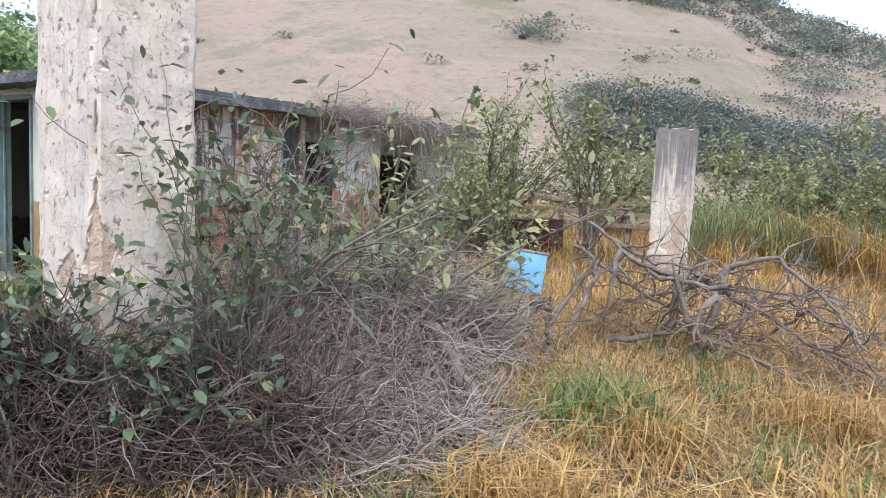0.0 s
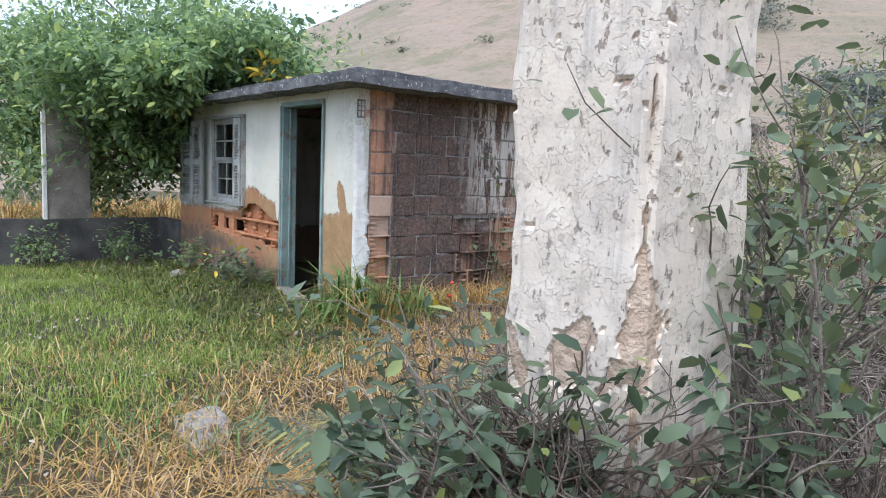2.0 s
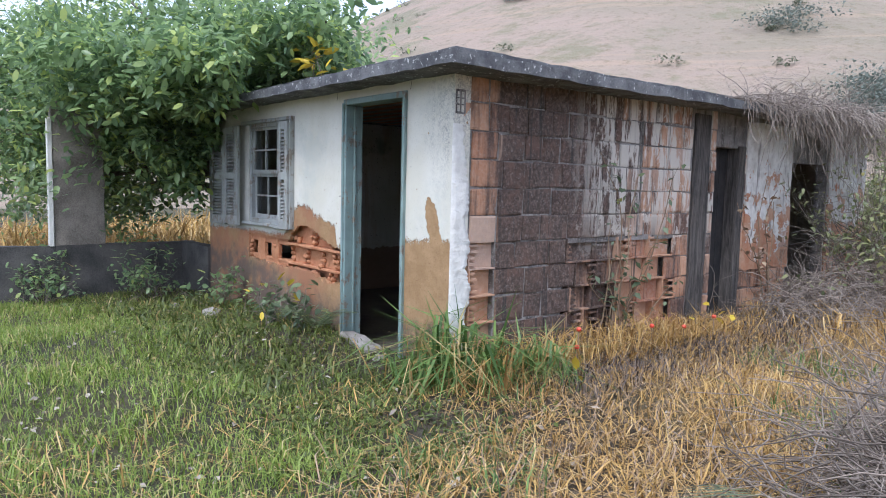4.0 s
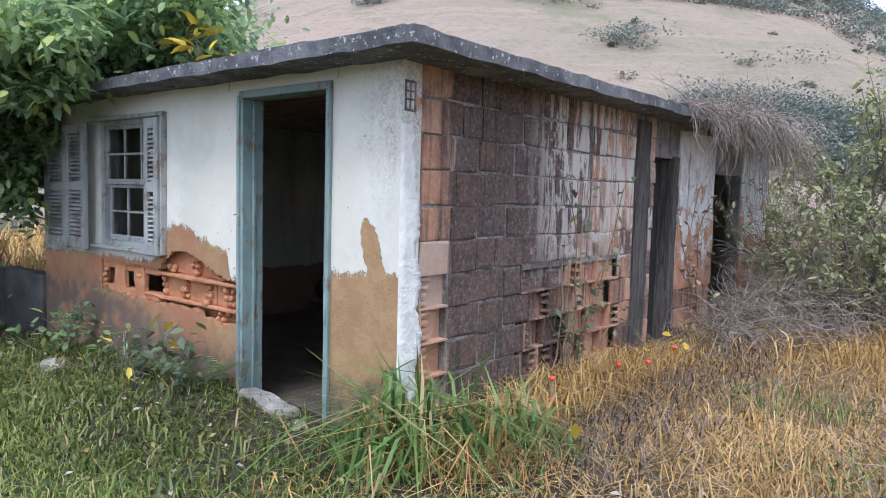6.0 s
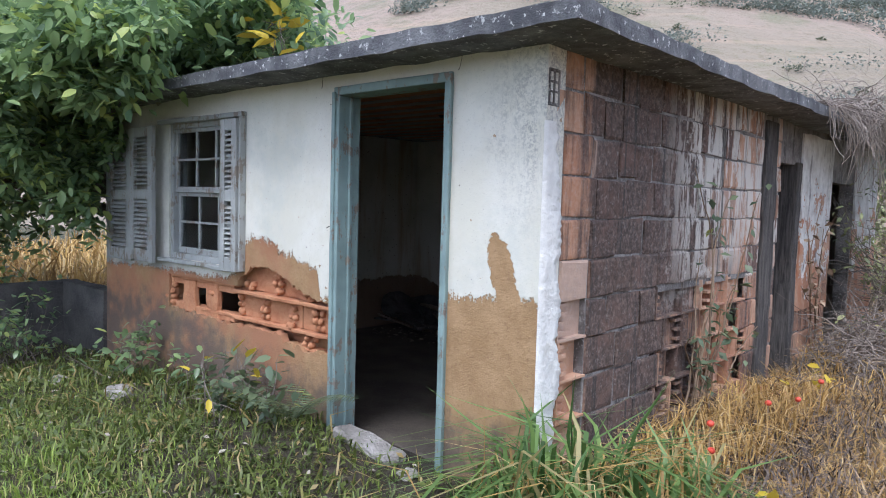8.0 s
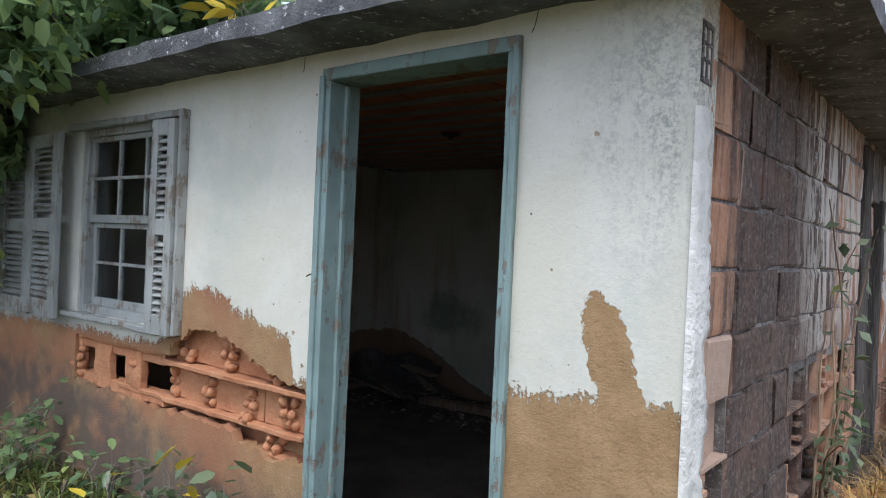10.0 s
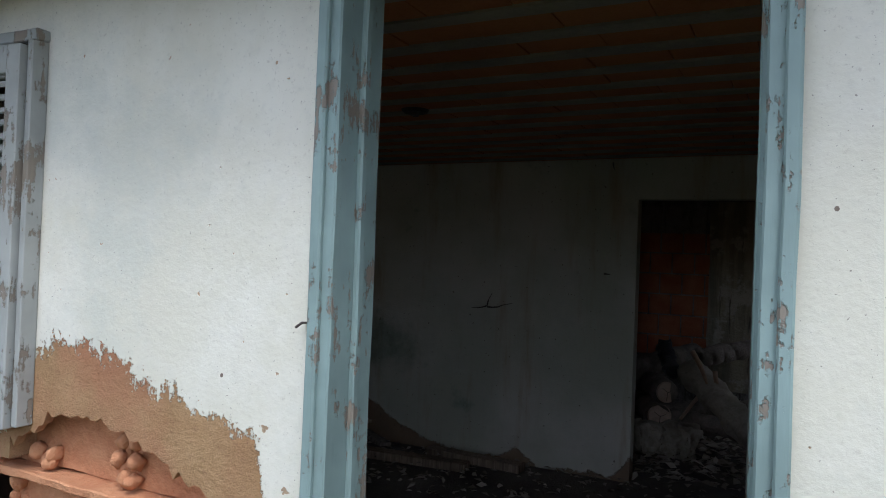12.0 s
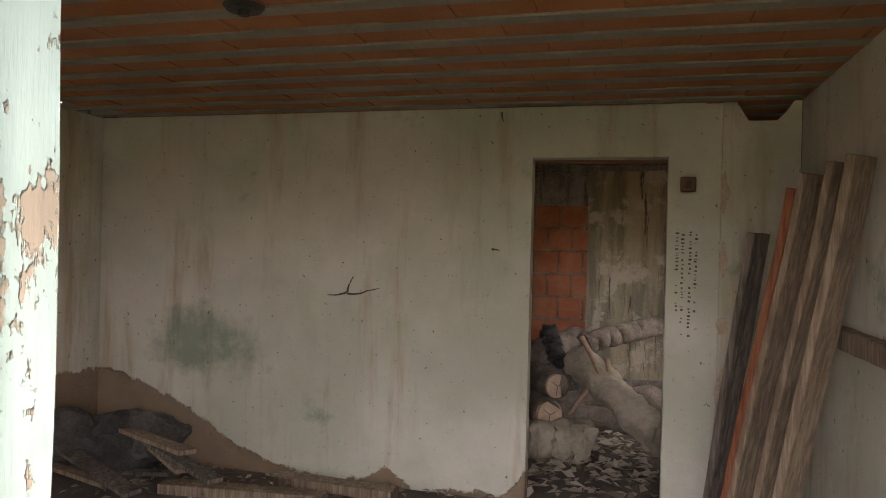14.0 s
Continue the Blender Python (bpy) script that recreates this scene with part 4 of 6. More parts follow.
def build_corner():
    """Rough white render down the corner of the side wall, with a ragged edge, and the vent brick above."""
    rng = np.random.default_rng(5)
    zs = np.linspace(0.22, 1.99, 150)
    jag = lambda k: np.array([0.032 * noise.noise(Vector((k, 0, z * 9))) + 0.016 * noise.noise(Vector((k, 2, z * 31))) for z in zs])
    edge = np.interp(zs, [0.22, 0.6, 0.75, 0.95, 1.1, 1.3, 1.5, 1.7, 1.99], [4.16, 4.17, 4.22, 4.16, 4.20, 4.15, 4.18, 4.14, 4.10]) + jag(1.0) + rng.normal(0, 0.004, 150)
    v, f = [], []
    for z, e in zip(zs, edge):
        row = [(-7.562, 4.020, z)] + [(-7.548 + 0.005 * noise.noise(Vector((t * 7, 5, z * 20))), 4.028 + (e - 4.028) * t, z) for t in (0.0, 0.25, 0.5, 0.75, 1.0)] + [(-7.577, e + 0.004, z)]
        v += row
    for i in range(149):
        for k in range(6):
            a = 7 * i + k
            f.append((a, a + 1, a + 8, a + 7))
    under(new("render_strip", solid("render_strip", v, f, M_ROUGHCAST, True)), wall_side)
    o = part("vent_brick", boxes_bm([(-7.574, -7.556, 4.04, 4.13, 2.06, 2.075), (-7.574, -7.556, 4.04, 4.13, 2.215, 2.23), (-7.574, -7.556, 4.04, 4.052, 2.075, 2.215), (-7.574, -7.556, 4.118, 4.13, 2.075, 2.215),
                                     (-7.574, -7.556, 4.078, 4.09, 2.075, 2.215), (-7.574, -7.556, 4.052, 4.118, 2.12, 2.13), (-7.574, -7.556, 4.052, 4.118, 2.165, 2.175)]), M_MORTAR, wall_side, "vent brick with six cells")
    # posts of the first side doorway; boards added in place of its unlit opening
    p = roughen(boxes("corner_post", [(-7.72, -7.545, 7.02, 7.28, 0.0, 2.3)], M_BLACKPOST, None, 0.01), 0.012, 4, 0.12)
    tagged(p, "blackened timber post set in the brick wall", "post")
    p = roughen(boxes("door_post", [(-7.70, -7.55, 7.83, 7.96, 0.0, 2.02)], M_BLACKPOST, None, 0.008), 0.01, 4, 0.12)
    tagged(p, "blackened timber door post in the side doorway", "post")
    d = thing("door_2", "open side doorway, near-black boards standing in for its darkness", "door", (-7.70, 7.6, 0.1), kind="structure")
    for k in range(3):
        part("board", boxes_bm([(-0.005, 0.012, -0.175 + k * 0.135, -0.045 + k * 0.135, 0.0, 1.9)], 0.003), M_DARKGAP, d)
    # remains of plaster on the wall between the side doorways and at the far end
    q = boxes("plaster_panel", [(-7.574, -7.552, 8.00, 9.0, 0.72, 2.29)], M_FLAKEWALL, wall_side, 0.0, "flaking white plaster over brick")
    roughen(q, 0.02, 3.0, 0.07)
    q = boxes("plaster_panel", [(-7.574, -7.552, 9.95, 10.98, 0.3, 2.29)], M_FLAKEWALL, wall_side, 0.0, "flaking white plaster over brick")
    roughen(q, 0.02, 3.0, 0.09)
    st = roughen(boxes("door_step", [(-8.88, -8.36, 3.88, 4.03, 0.10, 0.275)], M_STONE, None, 0.02), 0.014, 6, 0.05)
    st.matrix_world = Matrix.Translation((-8.75, 3.93, 0.2)) @ pose(0, 0, 0, 2, 5, -5) @ Matrix.Translation((8.75, -3.93, -0.2))
    tagged(st, "broken concrete door step sunk in the ground", "step")


build_corner()


M_BLACKIRON = plain("black_iron", (0.03, 0.025, 0.022), (0.08, 0.06, 0.05), 12.0, 0.7, 0.2)


def nail(x, z):
    ob = tagged(new("wall_hook", tubes("wall_hook", [(np.array([(x, 4.035, z), (x, 4.01, z + 0.002), (x - 0.008, 3.998, z - 0.008)]), [0.003] * 3)], M_BLACKIRON, 6)), "rusty iron hook in the white wall", "hook")


nail(-9.085, 1.435)


# ---- front room and rear room ----
def plank(x, y, top, w, thick, lean, turn, material, label):
    ob = thing("leaning_plank", label, "plank", (x, y, 0.04), "planks against the room wall")
    o = part("board", boxes_bm([(-thick / 2, thick / 2, -w / 2, w / 2, 0, top)], 0.003), material, ob)
    roughen(o, 0.006, 3, 0.12)
    ob.rotation_euler = (0, radians(lean), radians(turn))
    return ob


plank(-8.24, 7.33, 1.60, 0.13, 0.035, 8.5, -40, M_TIMBER, "dark weathered plank leaning on the room wall")
plank(-8.20, 7.24, 1.80, 0.10, 0.04, 11, -40, M_PLANKRED, "red-stained plank leaning on the room wall")
plank(-8.19, 7.10, 1.85, 0.17, 0.03, 11.5, -40, M_PLANK, "dusty brown plank leaning on the room wall")
plank(-8.12, 6.98, 1.88, 0.14, 0.03, 11, -40, M_PLANK, "dusty brown plank leaning on the room wall")
plank(-8.08, 6.80, 1.88, 0.16, 0.035, 10.5, -40, M_PLANK, "thick pale plank leaning on the room wall")
tagged(roughen(boxes("wall_batten", [(-7.80, -7.737, 6.3, 7.05, 1.16, 1.24)], M_PLANK, None, 0.006), 0.005, 5, 0.1), "short wooden batten fixed to the room wall", "batten")


def log(name, a, b, r, material, label, category, sides=20, twist=0.0):
    rng = np.random.default_rng(int(1000 * r) + len(label))
    a, b = np.array(a), np.array(b)
    n = 26
    pts = np.array([a + (b - a) * i / (n - 1) for i in range(n)]) + rng.normal(0, 0.006, (n, 3))
    rad = r * (1 + rng.normal(0, 0.04, n))
    v, q = tube_arrays(pts, rad, sides)
    wr = 0.30 if "canvas" in name or "sack" in name else 0.12
    v = v + np.array([r * wr * np.array(noise.noise_vector(Vector(p) * 7)) + r * wr * 0.6 * np.array(noise.noise_vector(Vector(p) * 19)) for p in v])
    faces = [tuple(x) for x in q] + [tuple(range(sides))[::-1], tuple(range((n - 1) * sides, n * sides))]
    ob = thing(name, label, category, tuple(a))
    o = under(new("roll" if "sack" in name or "roll" in name else "bark", solid(name, v - a, faces, material, True)), ob)
    return ob


M_CANVAS = plain("dusty_canvas", (0.30, 0.26, 0.20), (0.52, 0.46, 0.37), 5.0, depth=0.02, fine=25)
M_LOGEND = plain("log_wood", (0.34, 0.22, 0.14), (0.52, 0.37, 0.26), 8.0)
M_BLACK = plain("black_rubber", (0.02, 0.02, 0.022), (0.06, 0.06, 0.06), 8.0, 0.6)
M_SAWN = plain("sawn_wood_end", (0.46, 0.33, 0.24), (0.62, 0.47, 0.36), 14.0)


def sawn_log(a, b, r, label):
    """A log whose near end shows the pale cut with a few splits."""
    ob = log("log", a, b, r, M_BARK, label, "log")
    m = Matrix.Translation((Vector(a) - Vector(b)).normalized() * 0.012) @ (Vector(a) - Vector(b)).to_track_quat("Z", "Y").to_matrix().to_4x4()
    bm = bmesh.new()
    bmesh.ops.create_cone(bm, cap_ends=True, segments=24, radius1=r * 0.97, radius2=r * 0.90, depth=0.02, matrix=m)
    end = part("cut_end", bm, M_SAWN, ob, "pale sawn end")
    for k in range(3):
        bm = bmesh.new()
        add_box(bm, 0.0, r * (0.5 + 0.12 * k), -0.002, 0.002, 0.009, 0.012)
        bmesh.ops.transform(bm, matrix=m @ Matrix.Rotation(2.1 * k + 0.4, 4, "Z"), verts=bm.verts)
        part("split", bm, M_BLACK, end, "dark drying split")
    return ob


log("canvas_roll", (-9.0, 9.5, 0.66), (-8.33, 8.75, 0.24), 0.125, M_CANVAS, "rolled dusty canvas lying on the log heap", "roll")
sawn_log((-9.14, 8.88, 0.345), (-9.55, 9.6, 0.36), 0.105, "bark-covered log with pale sawn end on the heap")
sawn_log((-9.10, 8.97, 0.535), (-9.5, 9.7, 0.56), 0.095, "bark-covered log with pale sawn end on the heap")
log("log", (-8.98, 9.85, 0.74), (-8.35, 10.25, 0.88), 0.085, M_BARK, "bark-covered log on the heap", "log")
log("log", (-9.55, 9.3, 0.62), (-9.0, 10.0, 0.75), 0.11, M_BARK, "bark-covered log on the heap", "log")
log("sack", (-9.40, 8.75, 0.17), (-8.88, 8.9, 0.16), 0.15, M_CANVAS, "slumped dusty sack on the floor", "sack")
log("metal_funnel", (-9.13, 9.38, 0.66), (-9.225, 9.50, 0.88), 0.072, M_BLACK, "black funnel stuck in the log heap", "funnel")
log("log", (-9.3, 9.9, 0.12), (-8.2, 9.7, 0.12), 0.10, M_BARK, "bark-covered log on the floor", "log")
log("log", (-9.35, 10.1, 0.14), (-8.2, 9.95, 0.33), 0.10, M_BARK, "bark-covered log on the heap", "log")
for k, (p, w) in enumerate((((-8.95, 9.3, 0.86), (0.35, -0.1, -0.5)), ((-8.8, 9.25, 0.62), (-0.2, 0.1, -0.45)), ((-8.75, 9.2, 0.72), (0.1, 0.0, -0.5)))):
    ob = new("stick", tubes("stick", [(crooked(p, w, 0.42, RNG, 5, 0.08), np.linspace(0.022, 0.014, 6))], M_LOGEND, 6))
    tagged(ob, "peeled pale stick on the log heap", "stick", "peeled sticks")


def litter(name, x0, x1, y0, y1, z, n, size, material, label, category):
    spots = np.stack([RNG.uniform(x0, x1, n), RNG.uniform(y0, y1, n), z + RNG.uniform(0, 0.035, n)], 1)
    me = leaves(name, spots, size, material, RNG, spread=0.12, narrow=0.5, hang=0.0)
    return tagged(new(name, me), label, category, kind="stuff")


M_CHIP = leafy("wood_chips", (0.16, 0.13, 0.10), (0.48, 0.42, 0.34), gloss=0.9, through=0.0)
litter("wood_chips", -9.6, -8.0, 8.05, 9.6, 0.05, 700, 0.10, M_CHIP, "pale wood chips and dry litter on the floor", "litter")
litter("floor_litter", -11.8, -8.4, 6.8, 7.88, 0.05, 500, 0.06, M_CHIP, "crumbs of plaster and litter along the wall", "litter")


def rubbish_heap():
    """Boards and slumped cloth heaped in the dark corner of the room."""
    rng = np.random.default_rng(12)
    for k in range(7):
        x, y = rng.uniform(-12.0, -11.2), rng.uniform(6.9, 7.6)
        ob = thing("heaped_board", "grey board lying on the rubbish heap", "board", (x, y, 0.07 + 0.05 * k), "heaped boards")
        part("board", boxes_bm([(-0.6, 0.6, -0.05, 0.05, -0.012, 0.012)], 0.002), M_TIMBER if k % 2 else M_PLANK, ob)
        ob.rotation_euler = (rng.normal(0, 0.1), rng.normal(0.05, 0.08), rng.uniform(-0.7, 0.5))
    for k, (x, y, z, r) in enumerate(((-11.75, 7.6, 0.2, 0.24), (-11.5, 7.62, 0.30, 0.18), (-11.95, 7.45, 0.3, 0.2))):
        bm = bmesh.new()
        bmesh.ops.create_icosphere(bm, subdivisions=4, radius=r)
        for v in bm.verts:
            v.co = Vector((v.co.x * 1.25, v.co.y, v.co.z * 0.85)) + 0.07 * noise.noise_vector(v.co * 5 + Vector((k, 0, 0))) + 0.03 * noise.noise_vector(v.co * 16)
        o = part("sack", bm, M_SOOT, None)
        o.location = (x, y, z)
        tagged(o, "slumped dark sack on the rubbish heap", "sack", "dark sacks")
    for x, y, a, l in ((-10.75, 7.45, 6, 0.5), (-10.3, 7.72, -3, 0.4)):
        ob = thing("floor_board", "grey board lying on the floor by the wall", "board", (x, y, 0.075), "floor boards")
        part("board", boxes_bm([(-l, l, -0.06, 0.06, -0.03, 0.03)], 0.004), M_PLANK, ob)
        ob.rotation_euler.z = radians(a)


rubbish_heap()
o = thing("light_switch", "small broken switch box in the room wall", "switch", (-8.305, 7.897, 1.905))
part("box", boxes_bm([(-0.042, 0.042, -0.012, 0.002, -0.042, 0.042)], 0.006), M_IRON, o)
part("toggle", boxes_bm([(-0.012, 0.012, -0.02, -0.012, -0.02, 0.02)], 0.002), M_BLACK, o)
o = thing("ceiling_socket", "dark round lamp socket on the tile ceiling", "lamp socket", (-9.95, 6.00, 2.352))
bm = bmesh.new()
bmesh.ops.create_cone(bm, cap_ends=True, segments=20, radius1=0.06, radius2=0.075, depth=0.016)
part("rose", bm, M_BLACK, o)
bm = bmesh.new()
bmesh.ops.create_cone(bm, cap_ends=True, segments=16, radius1=0.02, radius2=0.025, depth=0.02)
s = part("holder", bm, M_BLACK, o)
s.location.z = -0.015
def rear_plaster():
    n = Nodes("streaked_rear_plaster", 0.95)
    c = n.mix(n.step(n.noise(1, 5, 0.7, n.scaled(7, 7, 0.7)), 0.4, 0.62), (0.42, 0.36, 0.25), (0.22, 0.21, 0.155))
    c = n.mix(n.step(n.noise(2.6, 6, 0.7), 0.52, 0.60), c, (0.50, 0.45, 0.36))
    c = n.mix(n.step(n.noise(1, 5, 0.7, n.scaled(11, 11, 0.9)), 0.58, 0.66), c, (0.11, 0.10, 0.08))
    n.bump(n.noise(14, 5, 0.7), 0.02)
    return n.done(c)


M_BACK = rear_plaster()
# rear room: bare bricks and remains of plaster on the back wall
for r in range(6):
    for c in range(4):
        x = -9.85 + 0.235 * c + (0.11 if r % 2 else 0)
        part("brick", boxes_bm([(x, x + 0.22, 10.835, 10.852, 0.62 + 0.225 * r, 0.83 + 0.225 * r)], 0.004), M_REDBRICK, bpy.data.objects["wall_back"])
roughen(boxes("plaster_panel", [(-9.0, -7.9, 10.825, 10.852, 0.3, 2.3)], M_BACK, bpy.data.objects["wall_back"], 0, "remains of plaster on bare brick"), 0.015, 3, 0.09)


def wall_marks():
    """Faded pencil columns beside the doorway, and bare spots along the broken plaster edge."""
    rng = np.random.default_rng(61)
    bm = bmesh.new()
    for col, x in enumerate((-8.355, -8.325, -8.285, -8.255)):
        z = 1.66 - 0.03 * (col % 2)
        while z > 1.07 + 0.12 * (col % 3 == 0):
            l = rng.uniform(0.006, 0.02)
            if rng.random() < 0.75:
                add_box(bm, x - rng.uniform(0.003, 0.010), x + rng.uniform(0.003, 0.009), 7.8965, 7.8995, z - l * 0.6, z)
            z -= l + rng.uniform(0.004, 0.012)
    part("faded_writing", bm, M_TIMBER, wall_inner, "faded dark pencil marks in columns")
    for x, z, w, h in ((-8.118, 1.86, 0.022, 0.13), (-8.115, 1.5, 0.018, 0.10), (-8.112, 1.13, 0.025, 0.05), (-8.10, 0.66, 0.05, 0.24)):
        v = [(x + w * math.cos(a) * (1 + 0.35 * rng.normal()), 7.8955, z + h * math.sin(a) * (1 + 0.12 * rng.normal())) for a in np.arange(16) * math.pi / 8]
        n = len(v)
        f = [tuple(range(n))] + [(i, n + i, n + (i + 1) % n, (i + 1) % n) for i in range(n)]
        under(new("bare_spot", solid("bare_spot", v + [(a, 7.901, b) for a, _, b in v], f, M_EARTHRENDER)), wall_inner)


wall_marks()


def cracks():
    """Short dark cracks in the plaster of the room and of the front wall."""
    rng = np.random.default_rng(55)
    for x, z, a, l in ((-10.31, 1.23, 90, 0.12), (-10.31, 1.23, 205, 0.14), (-10.31, 1.22, -12, 0.22), (-9.4, 1.52, 10, 0.05), (-9.36, 2.33, -80, 0.06)):
        p = crooked((x, 7.899, z), (math.cos(radians(a)), 0, math.sin(radians(a))), l, rng, 5, 0.12)
        p[:, 1] = 7.899
        under(new("crack", tubes("crack", [(p, np.linspace(0.007, 0.002, 6))], M_SOOT, 4)), wall_inner)
    for x, z, a, l in ((-9.2, 2.27, 70, 0.08), (-8.1, 2.27, 55, 0.12)):
        p = crooked((x, 4.0295, z), (math.cos(radians(a)), 0, math.sin(radians(a))), l, rng, 9, 0.10)
        p[:, 1] = 4.0297
        under(new("crack", tubes("crack", [(p, np.linspace(0.0022, 0.0012, 10))], M_SOOT, 4)), wall_front)


cracks()


# ---- trees and shrubs ----
def blob_spots(rng, n, centre, radii, clumps=60, tight=0.16, shell=0.55, floor=None):
    """Leaf places in clumps through the outer part of an uneven crown."""
    d = rng.normal(0, 1, (clumps, 3))
    d /= np.linalg.norm(d, axis=1)[:, None]
    r = rng.uniform(shell, 1.0, clumps)[:, None] * (1 + 0.22 * rng.normal(0, 1, clumps)[:, None].clip(-1, 1))
    c = np.array(centre) + d * r * np.array(radii)
    k = rng.integers(0, clumps, n)
    p = c[k] + rng.normal(0, 1, (n, 3)) * np.array(radii) * tight * rng.uniform(0.6, 1.3, (clumps, 1))[k]
    if floor is not None:
        p[:, 2] = np.maximum(p[:, 2], floor + rng.uniform(0, 0.4, n))
    return p, c


def big_tree():
    rng = np.random.default_rng(21)
    t = thing("dense_tree", "dense dark-green tree hanging over the roof end", "tree", (-14.3, 5.6, 0.0))
    base = np.array([-14.3, 5.6, 0.0])
    trunk = crooked((0, 0, 0.0), (0.05, 0, 1), 2.0, rng, 6, 0.06)
    lines = [(trunk, np.linspace(0.22, 0.15, 7))]
    crowns = [((-14.6, 5.0, 3.1), (2.4, 2.3, 1.6), 100, 22000), ((-13.0, 4.6, 2.85), (1.25, 1.0, 0.65), 50, 11000), ((-14.6, 3.6, 2.3), (2.2, 1.3, 1.2), 60, 15000),
              ((-13.2, 5.4, 1.55), (1.9, 0.9, 0.6), 30, 5000), ((-12.35, 3.85, 2.25), (0.55, 0.35, 0.55), 18, 2600), ((-16.5, 3.2, 2.6), (2.4, 1.8, 1.7), 60, 14000),
              ((-11.3, 3.45, 2.62), (1.15, 0.42, 0.40), 34, 4200), ((-11.5, 4.5, 3.0), (1.5, 1.0, 0.5), 50, 9000), ((-12.6, 3.0, 2.75), (1.3, 0.9, 0.6), 40, 5500), ((-12.2, 3.45, 2.05), (0.5, 0.3, 0.5), 20, 1600), ((-12.3, 3.75, 1.85), (0.35, 0.25, 0.6), 12, 1000)]
    spots = []
    for c, r, k, n in crowns:
        p, cc = blob_spots(rng, n, c, r, k, 0.17)
        spots.append(p)
        for q in cc[::4]:
            s = trunk[-1] if rng.random() < 0.7 else trunk[4]
            mid = (s + (q - base)) / 2 + rng.normal(0, 0.18, 3)
            lines.append((np.array([s, (s + mid) / 2 + rng.normal(0, 0.06, 3), mid, (mid + q - base) / 2 + rng.normal(0, 0.08, 3), q - base]), np.linspace(0.075, 0.012, 5)))
    spots = np.concatenate(spots)
    house = (spots[:, 0] > -12.45) & (spots[:, 1] > 3.95) & (spots[:, 2] < 2.5)
    spots = spots[~house]
    under(new("trunk", tubes("trunk", lines, M_BARK, 7)), t)
    under(new("crown", leaves("crown", spots - base, 0.125, M_LEAF, rng, 0.7, 0.46, 0.35, True)), t)


def shrub(name, place, stems, height, n_leaf, size, material, label, spread=0.5, bare=0.25, rng_seed=1, wood=None, lean=(0, 0), droop=0.02, category="shrub", radius=0.018):
    """A shrub of many crooked stems that fork, with leaves along the upper parts."""
    rng = np.random.default_rng(rng_seed)
    ob = thing(name, label, category, place)
    lines, spots = [], []
    for _ in range(stems):
        w = (rng.normal(lean[0], spread), rng.normal(lean[1], spread), 1)
        p = crooked((rng.normal(0, 0.08), rng.normal(0, 0.08), -0.05), w, height * rng.uniform(0.55, 1.1), rng, 8, 0.13, droop)
        lines.append((p, np.linspace(radius, radius * 0.25, 9)))
        for _ in range(5):
            i = rng.integers(max(1, int(8 * bare)), 8)
            q = crooked(p[i], (p[min(i + 1, 8)] - p[i - 1]) + rng.normal(0, 0.12, 3), height * rng.uniform(0.15, 0.4), rng, 5, 0.22, droop)
            lines.append((q, np.linspace(radius * 0.45, radius * 0.15, 6)))
            spots.append(q[1:])
        spots.append(p[int(9 * bare):])
    under(new("stem", tubes("stem", lines, wood or M_BARK, 5)), ob)
    s = np.concatenate(spots)
    s = s[s[:, 2] > height * bare * 0.6]
    s = s[rng.integers(0, len(s), n_leaf)] + rng.normal(0, 0.05, (n_leaf, 3))
    if n_leaf:
        under(new("foliage", leaves("foliage", s, size, material, rng, 0.6, 0.5, 0.2, n_leaf < 1600)), ob)
    return ob


def tree_at(x, y):
    return (x, y, float(land(x, y)))


big_tree()
shrub("leafy_shrub", tree_at(-3.25, 3.0), 9, 1.75, 480, 0.075, M_SHRUB, "leafy green shrub growing behind the white pillar", 0.20, 0.55, 31, lean=(0.08, 0))
shrub("climbing_shrub", tree_at(-2.76, 2.36), 8, 1.75, 430, 0.074, M_SHRUB, "leafy climber leaning on the white pillar", 0.06, 0.62, 34, lean=(-0.01, 0.03), radius=0.008)
shrub("climbing_shrub", tree_at(-2.85, 2.75), 7, 1.75, 260, 0.075, M_SHRUB, "leafy climber standing behind the white pillar", 0.10, 0.66, 48, lean=(0.0, 0.04), radius=0.008)
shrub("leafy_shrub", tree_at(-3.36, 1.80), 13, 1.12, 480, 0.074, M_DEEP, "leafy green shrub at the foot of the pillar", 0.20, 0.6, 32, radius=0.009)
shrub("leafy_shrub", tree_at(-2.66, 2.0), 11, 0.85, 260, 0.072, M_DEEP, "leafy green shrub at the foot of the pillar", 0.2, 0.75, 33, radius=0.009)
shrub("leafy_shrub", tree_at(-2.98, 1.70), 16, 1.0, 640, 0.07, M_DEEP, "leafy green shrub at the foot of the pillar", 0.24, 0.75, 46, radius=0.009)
shrub("lanky_shrub", tree_at(-3.3, 4.15), 9, 2.0, 480, 0.10, M_OLIVE, "lanky olive shrub with bare grey branches over dead vines", 0.36, 0.4, 35, lean=(0.1, 0.1))
shrub("lanky_shrub", tree_at(-3.7, 4.6), 9, 1.6, 700, 0.10, M_OLIVE, "lanky olive shrub with bare grey branches over dead vines", 0.36, 0.4, 36)
shrub("lanky_shrub", tree_at(-3.9, 6.2), 7, 1.5, 420, 0.10, M_OLIVE, "lanky olive shrub with bare grey branches over dead vines", 0.35, 0.4, 37)
shrub("young_tree", tree_at(-6.35, 10.1), 16, 2.7, 2300, 0.10, M_OLIVE, "young tree with sparse yellow-green leaves beside the house", 0.26, 0.5, 38, radius=0.025)
